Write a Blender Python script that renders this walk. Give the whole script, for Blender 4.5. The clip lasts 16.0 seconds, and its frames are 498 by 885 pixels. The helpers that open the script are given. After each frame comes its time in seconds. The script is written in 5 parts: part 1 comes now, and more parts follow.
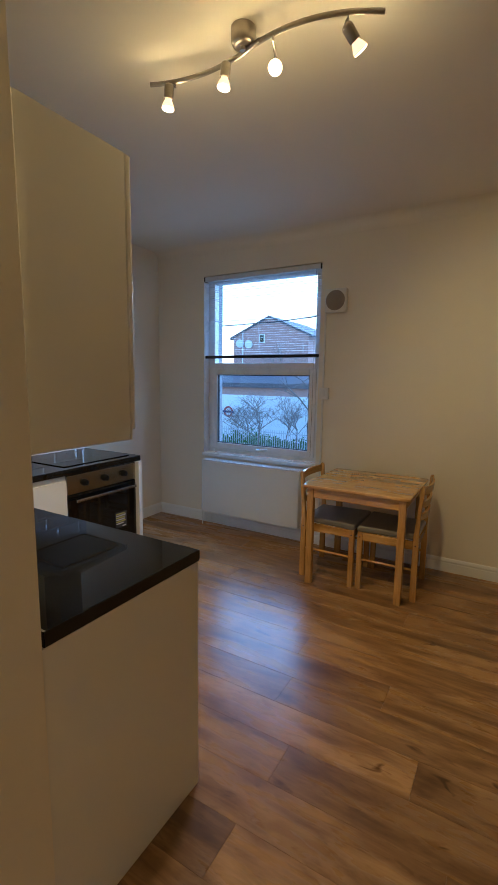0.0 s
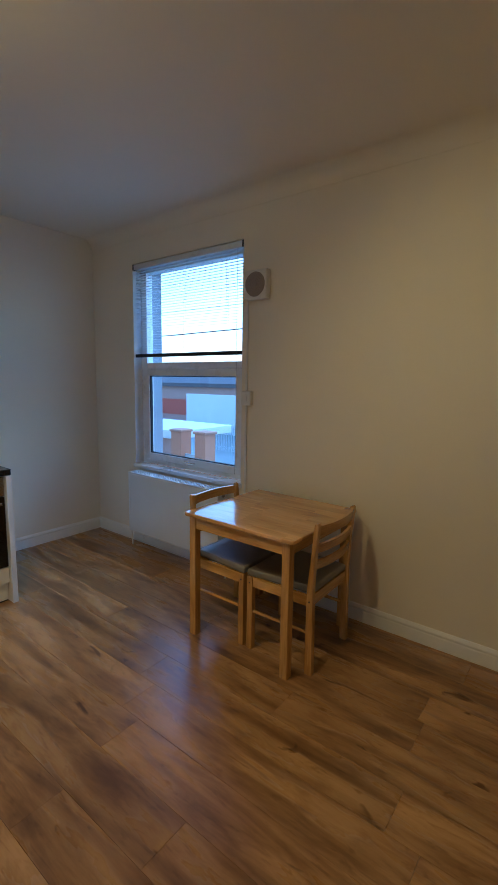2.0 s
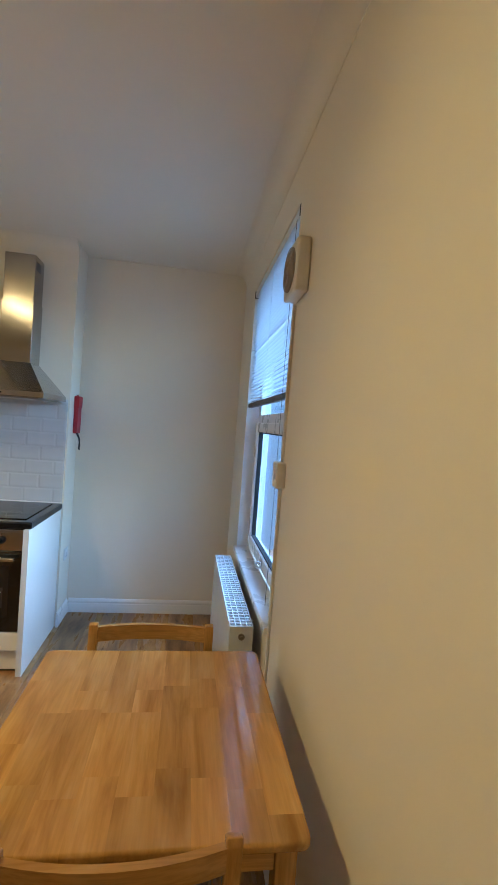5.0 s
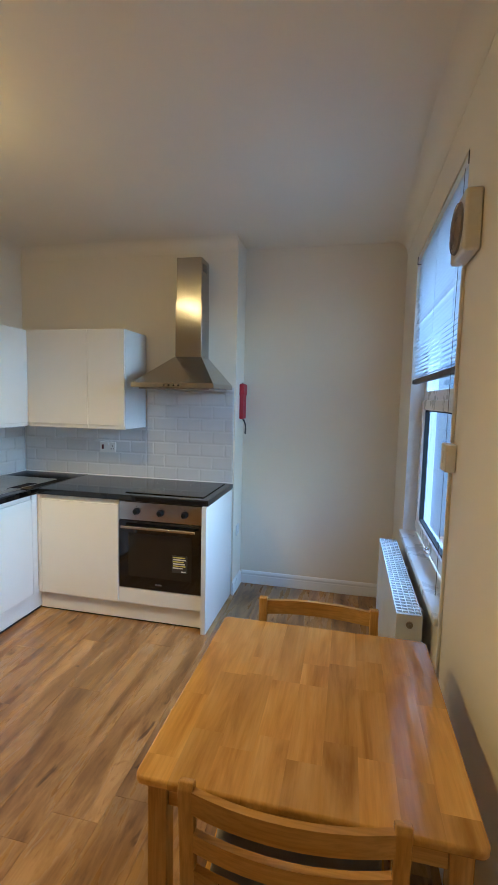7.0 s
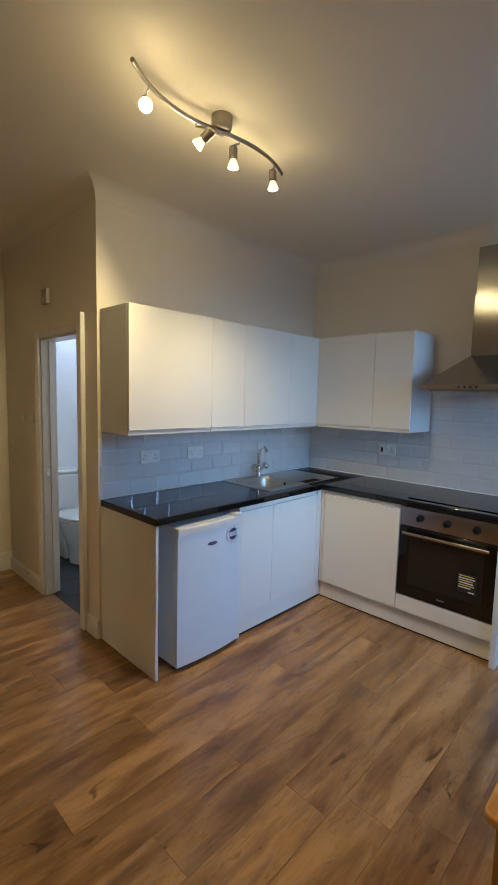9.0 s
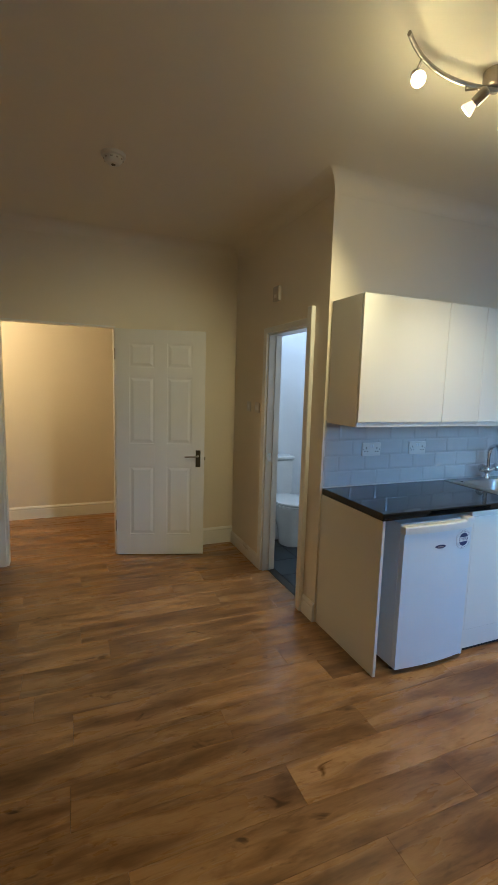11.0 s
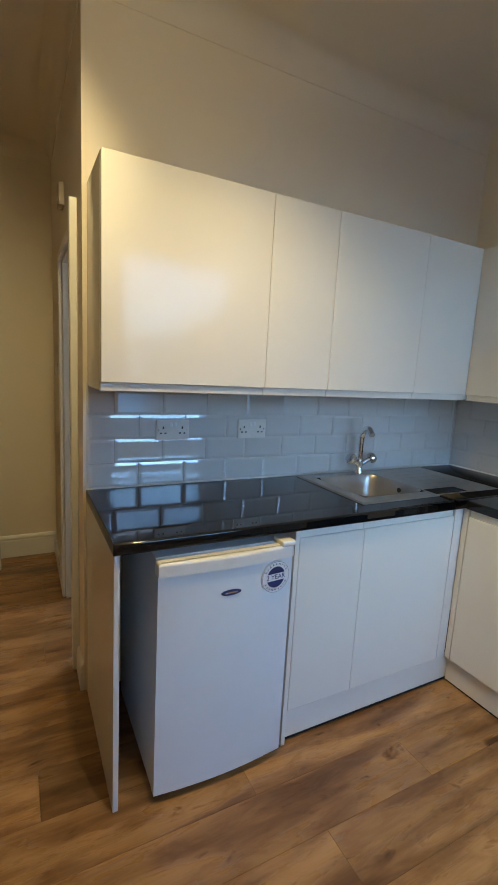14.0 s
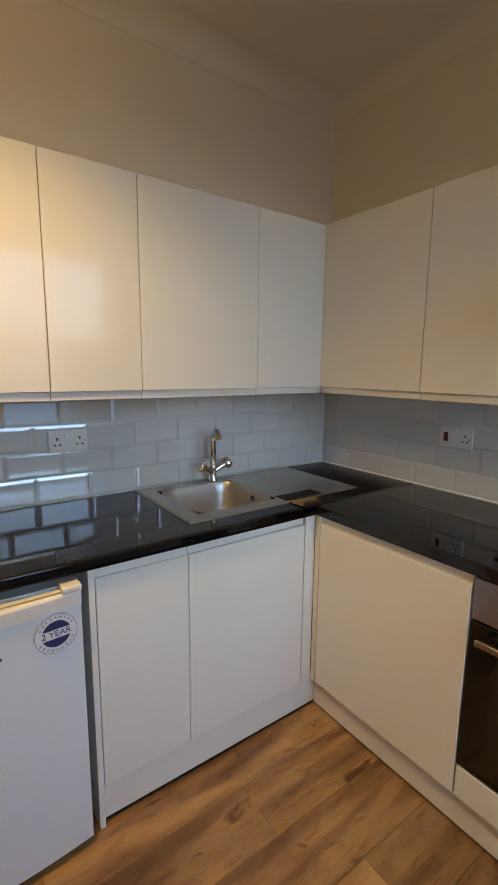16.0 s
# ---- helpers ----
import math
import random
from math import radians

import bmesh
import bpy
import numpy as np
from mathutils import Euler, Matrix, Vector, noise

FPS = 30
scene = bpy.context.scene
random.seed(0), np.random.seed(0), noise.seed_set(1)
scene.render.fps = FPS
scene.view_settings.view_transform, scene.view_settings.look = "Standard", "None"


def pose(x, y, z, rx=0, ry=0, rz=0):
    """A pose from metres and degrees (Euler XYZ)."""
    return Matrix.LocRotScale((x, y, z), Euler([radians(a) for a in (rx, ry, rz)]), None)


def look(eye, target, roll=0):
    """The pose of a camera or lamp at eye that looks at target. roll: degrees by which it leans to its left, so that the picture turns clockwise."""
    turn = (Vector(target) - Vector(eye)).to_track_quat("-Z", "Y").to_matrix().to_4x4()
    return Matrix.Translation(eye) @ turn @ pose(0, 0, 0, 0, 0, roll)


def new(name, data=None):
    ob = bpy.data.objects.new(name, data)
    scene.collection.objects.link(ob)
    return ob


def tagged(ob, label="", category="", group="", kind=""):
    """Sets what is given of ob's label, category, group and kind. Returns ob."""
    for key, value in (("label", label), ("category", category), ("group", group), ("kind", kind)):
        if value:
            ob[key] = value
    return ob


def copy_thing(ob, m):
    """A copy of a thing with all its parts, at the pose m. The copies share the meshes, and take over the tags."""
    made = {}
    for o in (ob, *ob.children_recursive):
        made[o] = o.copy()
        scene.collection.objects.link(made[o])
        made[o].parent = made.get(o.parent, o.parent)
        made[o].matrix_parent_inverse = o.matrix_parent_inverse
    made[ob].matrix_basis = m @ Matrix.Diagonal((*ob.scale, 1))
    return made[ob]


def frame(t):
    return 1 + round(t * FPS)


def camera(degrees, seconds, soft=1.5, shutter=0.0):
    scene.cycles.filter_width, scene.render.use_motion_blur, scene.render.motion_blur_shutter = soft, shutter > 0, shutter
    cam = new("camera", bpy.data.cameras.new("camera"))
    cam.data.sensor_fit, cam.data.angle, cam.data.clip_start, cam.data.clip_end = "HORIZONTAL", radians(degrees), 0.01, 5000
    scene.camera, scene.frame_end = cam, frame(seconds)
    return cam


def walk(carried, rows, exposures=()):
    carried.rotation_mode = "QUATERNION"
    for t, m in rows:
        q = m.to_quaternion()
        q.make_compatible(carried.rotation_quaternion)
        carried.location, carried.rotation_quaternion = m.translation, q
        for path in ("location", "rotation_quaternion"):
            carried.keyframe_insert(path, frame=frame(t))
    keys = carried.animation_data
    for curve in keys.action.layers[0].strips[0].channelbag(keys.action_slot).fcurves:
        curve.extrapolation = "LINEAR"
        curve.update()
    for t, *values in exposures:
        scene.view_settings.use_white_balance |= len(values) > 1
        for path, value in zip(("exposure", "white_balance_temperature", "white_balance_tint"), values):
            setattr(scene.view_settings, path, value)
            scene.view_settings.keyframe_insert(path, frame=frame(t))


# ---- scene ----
cam = camera(58.4, 16.0)
PATH = [
    (0, (0.29, 0.313, 1.497), (-0.71, 2.021, 1.212), 0.8),
    (0.5, (0.413, 0.503, 1.497), (-0.553, 2.231, 1.209), 1.1),
    (1, (0.56, 0.775, 1.549), (-0.486, 2.457, 1.27), 0.9),
    (1.5, (0.766, 1.124, 1.532), (-0.396, 2.73, 1.263), 0.3),
    (2, (0.864, 1.477, 1.506), (-0.351, 3.041, 1.228), 0.9),
    (2.5, (0.85, 1.864, 1.563), (-0.503, 3.31, 1.282), 1.1),
    (3, (0.914, 2.269, 1.532), (-0.562, 3.589, 1.253), 1.1),
    (3.2, (0.924, 2.44, 1.556), (-0.552, 3.758, 1.268), 1.4),
    (5.3, (0.591, 3.689, 1.553), (-1.406, 3.805, 1.508), 3.7),
    (5.5, (0.627, 3.698, 1.554), (-1.372, 3.75, 1.509), 2.8),
    (6, (0.655, 3.714, 1.574), (-1.34, 3.647, 1.458), 1.5),
    (6.5, (0.639, 3.683, 1.561), (-1.343, 3.464, 1.403), 1.4),
    (7, (0.616, 3.639, 1.569), (-1.328, 3.208, 1.377), 1.3),
    (7.5, (0.609, 3.587, 1.576), (-1.262, 2.912, 1.368), 1.1),
    (8, (0.61, 3.541, 1.562), (-1.148, 2.609, 1.359), 0.8),
    (8.5, (0.656, 3.485, 1.552), (-0.955, 2.316, 1.354), 0.9),
    (9, (0.708, 3.432, 1.556), (-0.72, 2.047, 1.355), 1.4),
    (9.5, (0.756, 3.393, 1.583), (-0.41, 1.783, 1.364), 1.8),
    (10, (0.861, 3.341, 1.573), (-0.013, 1.556, 1.352), 1.7),
    (10.2, (0.898, 3.325, 1.579), (0.145, 1.487, 1.347), 1.5),
    (12.3, (0.714, 3.206, 1.48), (-0.066, 1.398, 1.135), 1.9),
    (12.5, (0.6, 3.182, 1.505), (-0.232, 1.404, 1.121), 2.2),
    (13, (0.228, 3.087, 1.5), (-0.701, 1.356, 1.126), 3.0),
    (13.5, (-0.085, 2.901, 1.421), (-1.053, 1.185, 1.077), 3.4),
    (14, (-0.37, 2.742, 1.416), (-1.281, 0.99, 1.098), 3.1),
    (14.5, (-0.648, 2.676, 1.392), (-1.5, 0.892, 1.096), 1.7),
    (15, (-0.776, 2.687, 1.429), (-1.683, 0.932, 1.115), 0.7),
    (15.5, (-0.847, 2.71, 1.452), (-1.846, 1.009, 1.121), 0.8),
    (16, (-0.907, 2.714, 1.432), (-2.057, 1.11, 1.106), 0.6),
]

EXPOSURES = [(0.0, 2.14, 5250, 15), (1.0, 1.9, 4840, 13), (1.5, 1.63, 4680, 10), (2.0, 1.98, 5000, 13), (3.2, 2.58, 5500, 12), (5.3, 2.88, 5350, 10), (7.5, 2.83, 5550, 10), (8.5, 2.48, 5190, 12), (10.0, 2.29, 4920, 8), (12.5, 2.34, 4530, 5), (13.5, 2.28, 5100, 8), (15.0, 2.13, 6000, 14), (16.0, 2.15, 6800, 18)]
walk(cam, [(t, look(eye, target, roll)) for t, eye, target, roll in PATH], EXPOSURES)
SKY_STRENGTH, HALL_WATTS, BATH_WATTS = 0.115, 4.6, 3.5
LAMP_SPILL, LAMP_COLOUR = 0.95, (1.0, 0.71, 0.27)

# ---- world, sun and lamps ----
world = bpy.data.worlds.new("world")
scene.world = world
world.use_nodes = True
wn, wl = world.node_tree.nodes, world.node_tree.links
sky = wn.new("ShaderNodeTexSky")
sky.sky_type = "NISHITA"
sky.sun_disc = False
sky.sun_elevation, sky.sun_rotation = radians(33), radians(1.5)
sky.air_density, sky.dust_density, sky.ozone_density = 1.6, 0.8, 5.0
tint = wn.new("ShaderNodeMixRGB")
tint.blend_type = "MULTIPLY"
tint.inputs["Fac"].default_value = 1.0
tint.inputs[2].default_value = (0.78, 0.92, 1.06, 1)
wl.new(sky.outputs[0], tint.inputs[1])
wl.new(tint.outputs[0], wn["Background"].inputs[0])
wn["Background"].inputs[1].default_value = SKY_STRENGTH

sun = new("sun", bpy.data.lights.new("sun", "SUN"))
sun.data.energy, sun.data.angle, sun.data.color = 1.5, radians(75), (0.37, 0.66, 1.0)
sun.matrix_basis = look((0.5, 19, 12.5), (0, 0, 0))


def point_lamp(name, x, y, z, watts, colour, size):
    ob = new(name, bpy.data.lights.new(name, "POINT"))
    ob.data.energy, ob.data.color, ob.data.shadow_soft_size = watts, colour, size
    ob.location = (x, y, z)
    return ob


def spot_lamp(name, at, aim, watts, colour, size, cone):
    ob = new(name, bpy.data.lights.new(name, "SPOT"))
    ob.data.energy, ob.data.color, ob.data.shadow_soft_size = watts, colour, size
    ob.data.spot_size, ob.data.spot_blend = radians(cone), 1.0
    ob.matrix_basis = look(at, at + aim)
    return ob


# ---- helpers of this scene ----
def box(bm, x0, x1, y0, y1, z0, z1, bevel=0.0, segments=1):
    """One closed box, its edges rounded by bevel."""
    m = Matrix.Translation(((x0 + x1) / 2, (y0 + y1) / 2, (z0 + z1) / 2)) @ Matrix.Diagonal((abs(x1 - x0), abs(y1 - y0), abs(z1 - z0), 1))
    made = bmesh.ops.create_cube(bm, size=1.0, matrix=m)
    if bevel > 0:
        edges = list({e for v in made["verts"] for e in v.link_edges})
        bmesh.ops.bevel(bm, geom=edges, offset=bevel, segments=segments, profile=0.5, affect="EDGES")
    return bm


def boxes(*rows, bevel=0.0, segments=1):
    bm = bmesh.new()
    for row in rows:
        box(bm, *row, bevel=bevel, segments=segments)
    return bm


def rod(bm, a, b, r, r2=None, sides=12):
    """A capped round bar from a to b."""
    a, b = Vector(a), Vector(b)
    m = Matrix.Translation((a + b) / 2) @ (b - a).to_track_quat("Z", "Y").to_matrix().to_4x4()
    bmesh.ops.create_cone(bm, cap_ends=True, segments=sides, radius1=r, radius2=r if r2 is None else r2, depth=(b - a).length, matrix=m)
    return bm


def tube(bm, points, r, sides=10, flat=1.0):
    """A bent bar through the points; flat squeezes it upright."""
    rings = []
    pts = [Vector(p) for p in points]
    for i, p in enumerate(pts):
        way = (pts[min(i + 1, len(pts) - 1)] - pts[max(i - 1, 0)]).normalized()
        side = way.cross(Vector((0, 0, 1)))
        side = side.normalized() if side.length > 1e-4 else Vector((1, 0, 0))
        up = side.cross(way)
        rings.append([bm.verts.new(p + r * math.cos(2 * math.pi * k / sides) * side + flat * r * math.sin(2 * math.pi * k / sides) * up) for k in range(sides)])
    for a, b in zip(rings, rings[1:]):
        for k in range(sides):
            bm.faces.new((a[k], a[(k + 1) % sides], b[(k + 1) % sides], b[k]))
    bm.faces.new(rings[0])
    bm.faces.new(rings[-1][::-1])
    bmesh.ops.recalc_face_normals(bm, faces=bm.faces)
    return bm


def arc(p0, p1, p2, n=10):
    """Points of a quadratic curve."""
    a, b, c = Vector(p0), Vector(p1), Vector(p2)
    return [(1 - t) ** 2 * a + 2 * t * (1 - t) * b + t * t * c for t in (i / n for i in range(n + 1))]


def lathe(bm, profile, m=None, sides=24, squash=1.0):
    """A turned shape from (radius, height) pairs."""
    m = m or Matrix()
    rings = [[bm.verts.new(m @ Vector((r * math.cos(2 * math.pi * k / sides), squash * r * math.sin(2 * math.pi * k / sides), z))) for k in range(sides)] for r, z in profile]
    for a, b in zip(rings, rings[1:]):
        for k in range(sides):
            bm.faces.new((a[k], a[(k + 1) % sides], b[(k + 1) % sides], b[k]))
    bm.faces.new(rings[0][::-1])
    bm.faces.new(rings[-1])
    bmesh.ops.recalc_face_normals(bm, faces=bm.faces)
    return bm


def prism(bm, outline, axis, a, b):
    """An outline in two axes pushed along the third from a to b."""
    def at(p, v):
        return {"x": (v, p[0], p[1]), "y": (p[0], v, p[1]), "z": (p[0], p[1], v)}[axis]
    low = [bm.verts.new(at(p, a)) for p in outline]
    top = [bm.verts.new(at(p, b)) for p in outline]
    for k in range(len(outline)):
        j = (k + 1) % len(outline)
        bm.faces.new((low[k], low[j], top[j], top[k]))
    bm.faces.new(low[::-1])
    bm.faces.new(top)
    bmesh.ops.recalc_face_normals(bm, faces=bm.faces)
    return bm


def letters(text, size, m, depth=0.0004):
    """A bmesh of the built-in font's letters, centred, laid by m."""
    curve = bpy.data.curves.new("letters", "FONT")
    curve.body, curve.size, curve.extrude, curve.align_x, curve.align_y = text, size, depth, "CENTER", "CENTER"
    curve.resolution_u = 2
    ob = new("letters", curve)
    mesh = bpy.data.meshes.new_from_object(ob.evaluated_get(bpy.context.evaluated_depsgraph_get()))
    mesh.transform(m)
    bm = bmesh.new()
    bm.from_mesh(mesh)
    bpy.data.meshes.remove(mesh)
    bpy.data.objects.remove(ob)
    bpy.data.curves.remove(curve)
    return bm


def face_weighted(bm, angle):
    """Corner normals led by the larger faces, so that flats stay flat between rounded edges."""
    bm.normal_update()
    limit = math.cos(radians(angle + 18))
    area = {f: f.calc_area() for f in bm.faces}
    out = []
    for f in bm.faces:
        for v in f.verts:
            n = Vector()
            for g in v.link_faces:
                if g is f or g.normal.dot(f.normal) > limit:
                    n += g.normal * area[g]
            out.append(n.normalized() if n.length > 1e-12 else f.normal.copy())
    return out


def mesh_of(name, bm, material, smooth=30):
    me = bpy.data.meshes.new(name)
    normals = face_weighted(bm, smooth) if smooth else []
    bm.to_mesh(me)
    bm.free()
    me.materials.append(material)
    if smooth:
        me.polygons.foreach_set("use_smooth", [True] * len(me.polygons))
        me.normals_split_custom_set(normals)
    return me


def thing(name, label, category, x=0.0, y=0.0, z=0.0, group=""):
    """An empty at a thing's base; its parts are built in world places and hung under it."""
    ob = tagged(new(name), label, category, group)
    ob.empty_display_size = 0.05
    ob.location = (x, y, z)
    return ob


def part(name, bm, material, parent, label="", smooth=30):
    root = parent
    while root.parent:
        root = root.parent
    bmesh.ops.translate(bm, verts=bm.verts, vec=-root.location)
    ob = new(name, mesh_of(name, bm, material, smooth))
    ob.parent = parent
    return tagged(ob, label)


def single(name, bm, material, label, category, group="", smooth=30):
    """A thing that is one mesh, its origin at its base."""
    lo = Vector([min(v.co[i] for v in bm.verts) for i in range(3)])
    hi = Vector([max(v.co[i] for v in bm.verts) for i in range(3)])
    base = Vector(((lo.x + hi.x) / 2, (lo.y + hi.y) / 2, lo.z))
    bmesh.ops.translate(bm, verts=bm.verts, vec=-base)
    ob = tagged(new(name, mesh_of(name, bm, material, smooth)), label, category, group)
    ob.location = base
    return ob


def structure(name, bm, material, label="", smooth=0):
    ob = new(name, mesh_of(name, bm, material, smooth))
    return tagged(ob, label, "", "", "structure")


# ---- materials ----
def material(name, colour, rough=0.5, metal=0.0, second=None, scale=8.0, amount=0.5, bump=0.0, bump_scale=200.0, stretch=(1, 1, 1), rough_var=0.08, coat=0.0, random_tint=0.0, specular=0.5):
    """A surface with variation at two scales: broad patches between two colours, and fine relief."""
    mat = bpy.data.materials.new(name)
    mat.use_nodes = True
    n, l = mat.node_tree.nodes, mat.node_tree.links
    b = n["Principled BSDF"]
    coord, mapping = n.new("ShaderNodeTexCoord"), n.new("ShaderNodeMapping")
    l.new(coord.outputs["Object"], mapping.inputs["Vector"])
    mapping.inputs["Scale"].default_value = stretch
    broad = n.new("ShaderNodeTexNoise")
    broad.inputs["Scale"].default_value, broad.inputs["Detail"].default_value, broad.inputs["Roughness"].default_value = scale, 6.0, 0.6
    l.new(mapping.outputs[0], broad.inputs["Vector"])
    ramp = n.new("ShaderNodeValToRGB")
    ramp.color_ramp.elements[0].position, ramp.color_ramp.elements[1].position = 0.5 - amount / 2, 0.5 + amount / 2
    ramp.color_ramp.elements[0].color = (*(second or tuple(c * 0.9 for c in colour)), 1)
    ramp.color_ramp.elements[1].color = (*colour, 1)
    l.new(broad.outputs[0], ramp.inputs[0])
    out = ramp.outputs[0]
    if random_tint:
        info, hsv, mr = n.new("ShaderNodeObjectInfo"), n.new("ShaderNodeHueSaturation"), n.new("ShaderNodeMapRange")
        l.new(info.outputs["Random"], mr.inputs[0])
        mr.inputs["To Min"].default_value, mr.inputs["To Max"].default_value = 1 - random_tint, 1 + random_tint
        l.new(mr.outputs[0], hsv.inputs["Value"])
        l.new(out, hsv.inputs["Color"])
        out = hsv.outputs[0]
    l.new(out, b.inputs["Base Color"])
    rr = n.new("ShaderNodeMapRange")
    rr.inputs["To Min"].default_value, rr.inputs["To Max"].default_value = max(rough - rough_var, 0.02), rough + rough_var
    l.new(broad.outputs[0], rr.inputs[0])
    l.new(rr.outputs[0], b.inputs["Roughness"])
    b.inputs["Metallic"].default_value = metal
    b.inputs["Coat Weight"].default_value = coat
    b.inputs["Specular IOR Level"].default_value = specular
    if bump:
        fine, bp = n.new("ShaderNodeTexNoise"), n.new("ShaderNodeBump")
        fine.inputs["Scale"].default_value, fine.inputs["Detail"].default_value = bump_scale, 3.0
        l.new(mapping.outputs[0], fine.inputs["Vector"])
        l.new(fine.outputs[0], bp.inputs["Height"])
        bp.inputs["Strength"].default_value, bp.inputs["Distance"].default_value = bump, 0.002
        l.new(bp.outputs[0], b.inputs["Normal"])
    return mat


def wood(name, light, mid, dark, rough, along="x", grain=1.0, knots=0.0, tint=0.12, coat=0.0, fine_amount=0.35):
    """Timber: long streaks along one axis, finer lines, now and then a dark knot; each piece shifted by its own random value."""
    mat = bpy.data.materials.new(name)
    mat.use_nodes = True
    n, l = mat.node_tree.nodes, mat.node_tree.links
    b = n["Principled BSDF"]
    coord, info = n.new("ShaderNodeTexCoord"), n.new("ShaderNodeObjectInfo")
    shift, add = n.new("ShaderNodeVectorMath"), n.new("ShaderNodeVectorMath")
    shift.operation, add.operation = "SCALE", "ADD"
    comb = n.new("ShaderNodeCombineXYZ")
    for k in range(3):
        l.new(info.outputs["Random"], comb.inputs[k])
    l.new(comb.outputs[0], shift.inputs[0])
    shift.inputs["Scale"].default_value = 37.0
    l.new(coord.outputs["Object"], add.inputs[0])
    l.new(shift.outputs[0], add.inputs[1])
    long = {"x": (1, 6, 6), "y": (6, 1, 6), "z": (6, 6, 1)}[along]
    m1 = n.new("ShaderNodeMapping")
    m1.inputs["Scale"].default_value = [v * grain for v in long]
    l.new(add.outputs[0], m1.inputs["Vector"])
    streak, fine, patch = (n.new("ShaderNodeTexNoise") for _ in range(3))
    streak.inputs["Scale"].default_value, streak.inputs["Detail"].default_value, streak.inputs["Distortion"].default_value = 2.2, 5.0, 0.5
    streak.inputs["Roughness"].default_value = 0.55
    l.new(m1.outputs[0], streak.inputs["Vector"])
    m2 = n.new("ShaderNodeMapping")
    m2.inputs["Scale"].default_value = [v * grain * (3 if v == 1 else 10) for v in long]
    l.new(add.outputs[0], m2.inputs["Vector"])
    fine.inputs["Scale"].default_value, fine.inputs["Detail"].default_value = 2.0, 4.0
    l.new(m2.outputs[0], fine.inputs["Vector"])
    ramp = n.new("ShaderNodeValToRGB")
    e = ramp.color_ramp.elements
    e[0].position, e[0].color = 0.28, (*dark, 1)
    e[1].position, e[1].color = 0.72, (*light, 1)
    e.new(0.5).color = (*mid, 1)
    l.new(streak.outputs[0], ramp.inputs[0])
    mix = n.new("ShaderNodeMixRGB")
    mix.blend_type = "MULTIPLY"
    mix.inputs["Fac"].default_value = fine_amount
    fr = n.new("ShaderNodeValToRGB")
    fr.color_ramp.elements[0].position, fr.color_ramp.elements[1].position = 0.35, 0.6
    fr.color_ramp.elements[0].color = (0.45, 0.4, 0.36, 1)
    l.new(fine.outputs[0], fr.inputs[0])
    l.new(ramp.outputs[0], mix.inputs[1])
    l.new(fr.outputs[0], mix.inputs[2])
    out = mix.outputs[0]
    if knots:
        m3 = n.new("ShaderNodeMapping")
        m3.inputs["Scale"].default_value = [2.6 if v == 1 else 8.0 for v in long]
        l.new(add.outputs[0], m3.inputs["Vector"])
        patch.inputs["Scale"].default_value, patch.inputs["Detail"].default_value, patch.inputs["Distortion"].default_value = 1.7, 4.0, 0.9
        l.new(m3.outputs[0], patch.inputs["Vector"])
        kr = n.new("ShaderNodeValToRGB")
        kr.color_ramp.elements[0].position, kr.color_ramp.elements[1].position = 0.28, 0.40
        kr.color_ramp.elements[0].color = (0.28, 0.22, 0.18, 1)
        km = n.new("ShaderNodeMixRGB")
        km.blend_type = "MULTIPLY"
        km.inputs["Fac"].default_value = knots
        l.new(patch.outputs[0], kr.inputs[0])
        l.new(out, km.inputs[1])
        l.new(kr.outputs[0], km.inputs[2])
        out = km.outputs[0]
    hsv, mr = n.new("ShaderNodeHueSaturation"), n.new("ShaderNodeMapRange")
    mr.inputs["To Min"].default_value, mr.inputs["To Max"].default_value = 1 - tint, 1 + tint
    l.new(info.outputs["Random"], mr.inputs[0])
    l.new(mr.outputs[0], hsv.inputs["Value"])
    l.new(out, hsv.inputs["Color"])
    l.new(hsv.outputs[0], b.inputs["Base Color"])
    rr = n.new("ShaderNodeMapRange")
    rr.inputs["To Min"].default_value, rr.inputs["To Max"].default_value = rough + 0.08, rough - 0.06
    l.new(fine.outputs[0], rr.inputs[0])
    l.new(rr.outputs[0], b.inputs["Roughness"])
    b.inputs["Coat Weight"].default_value = coat
    bp = n.new("ShaderNodeBump")
    bp.inputs["Strength"].default_value, bp.inputs["Distance"].default_value = 0.12, 0.001
    l.new(fine.outputs[0], bp.inputs["Height"])
    l.new(bp.outputs[0], b.inputs["Normal"])
    return mat


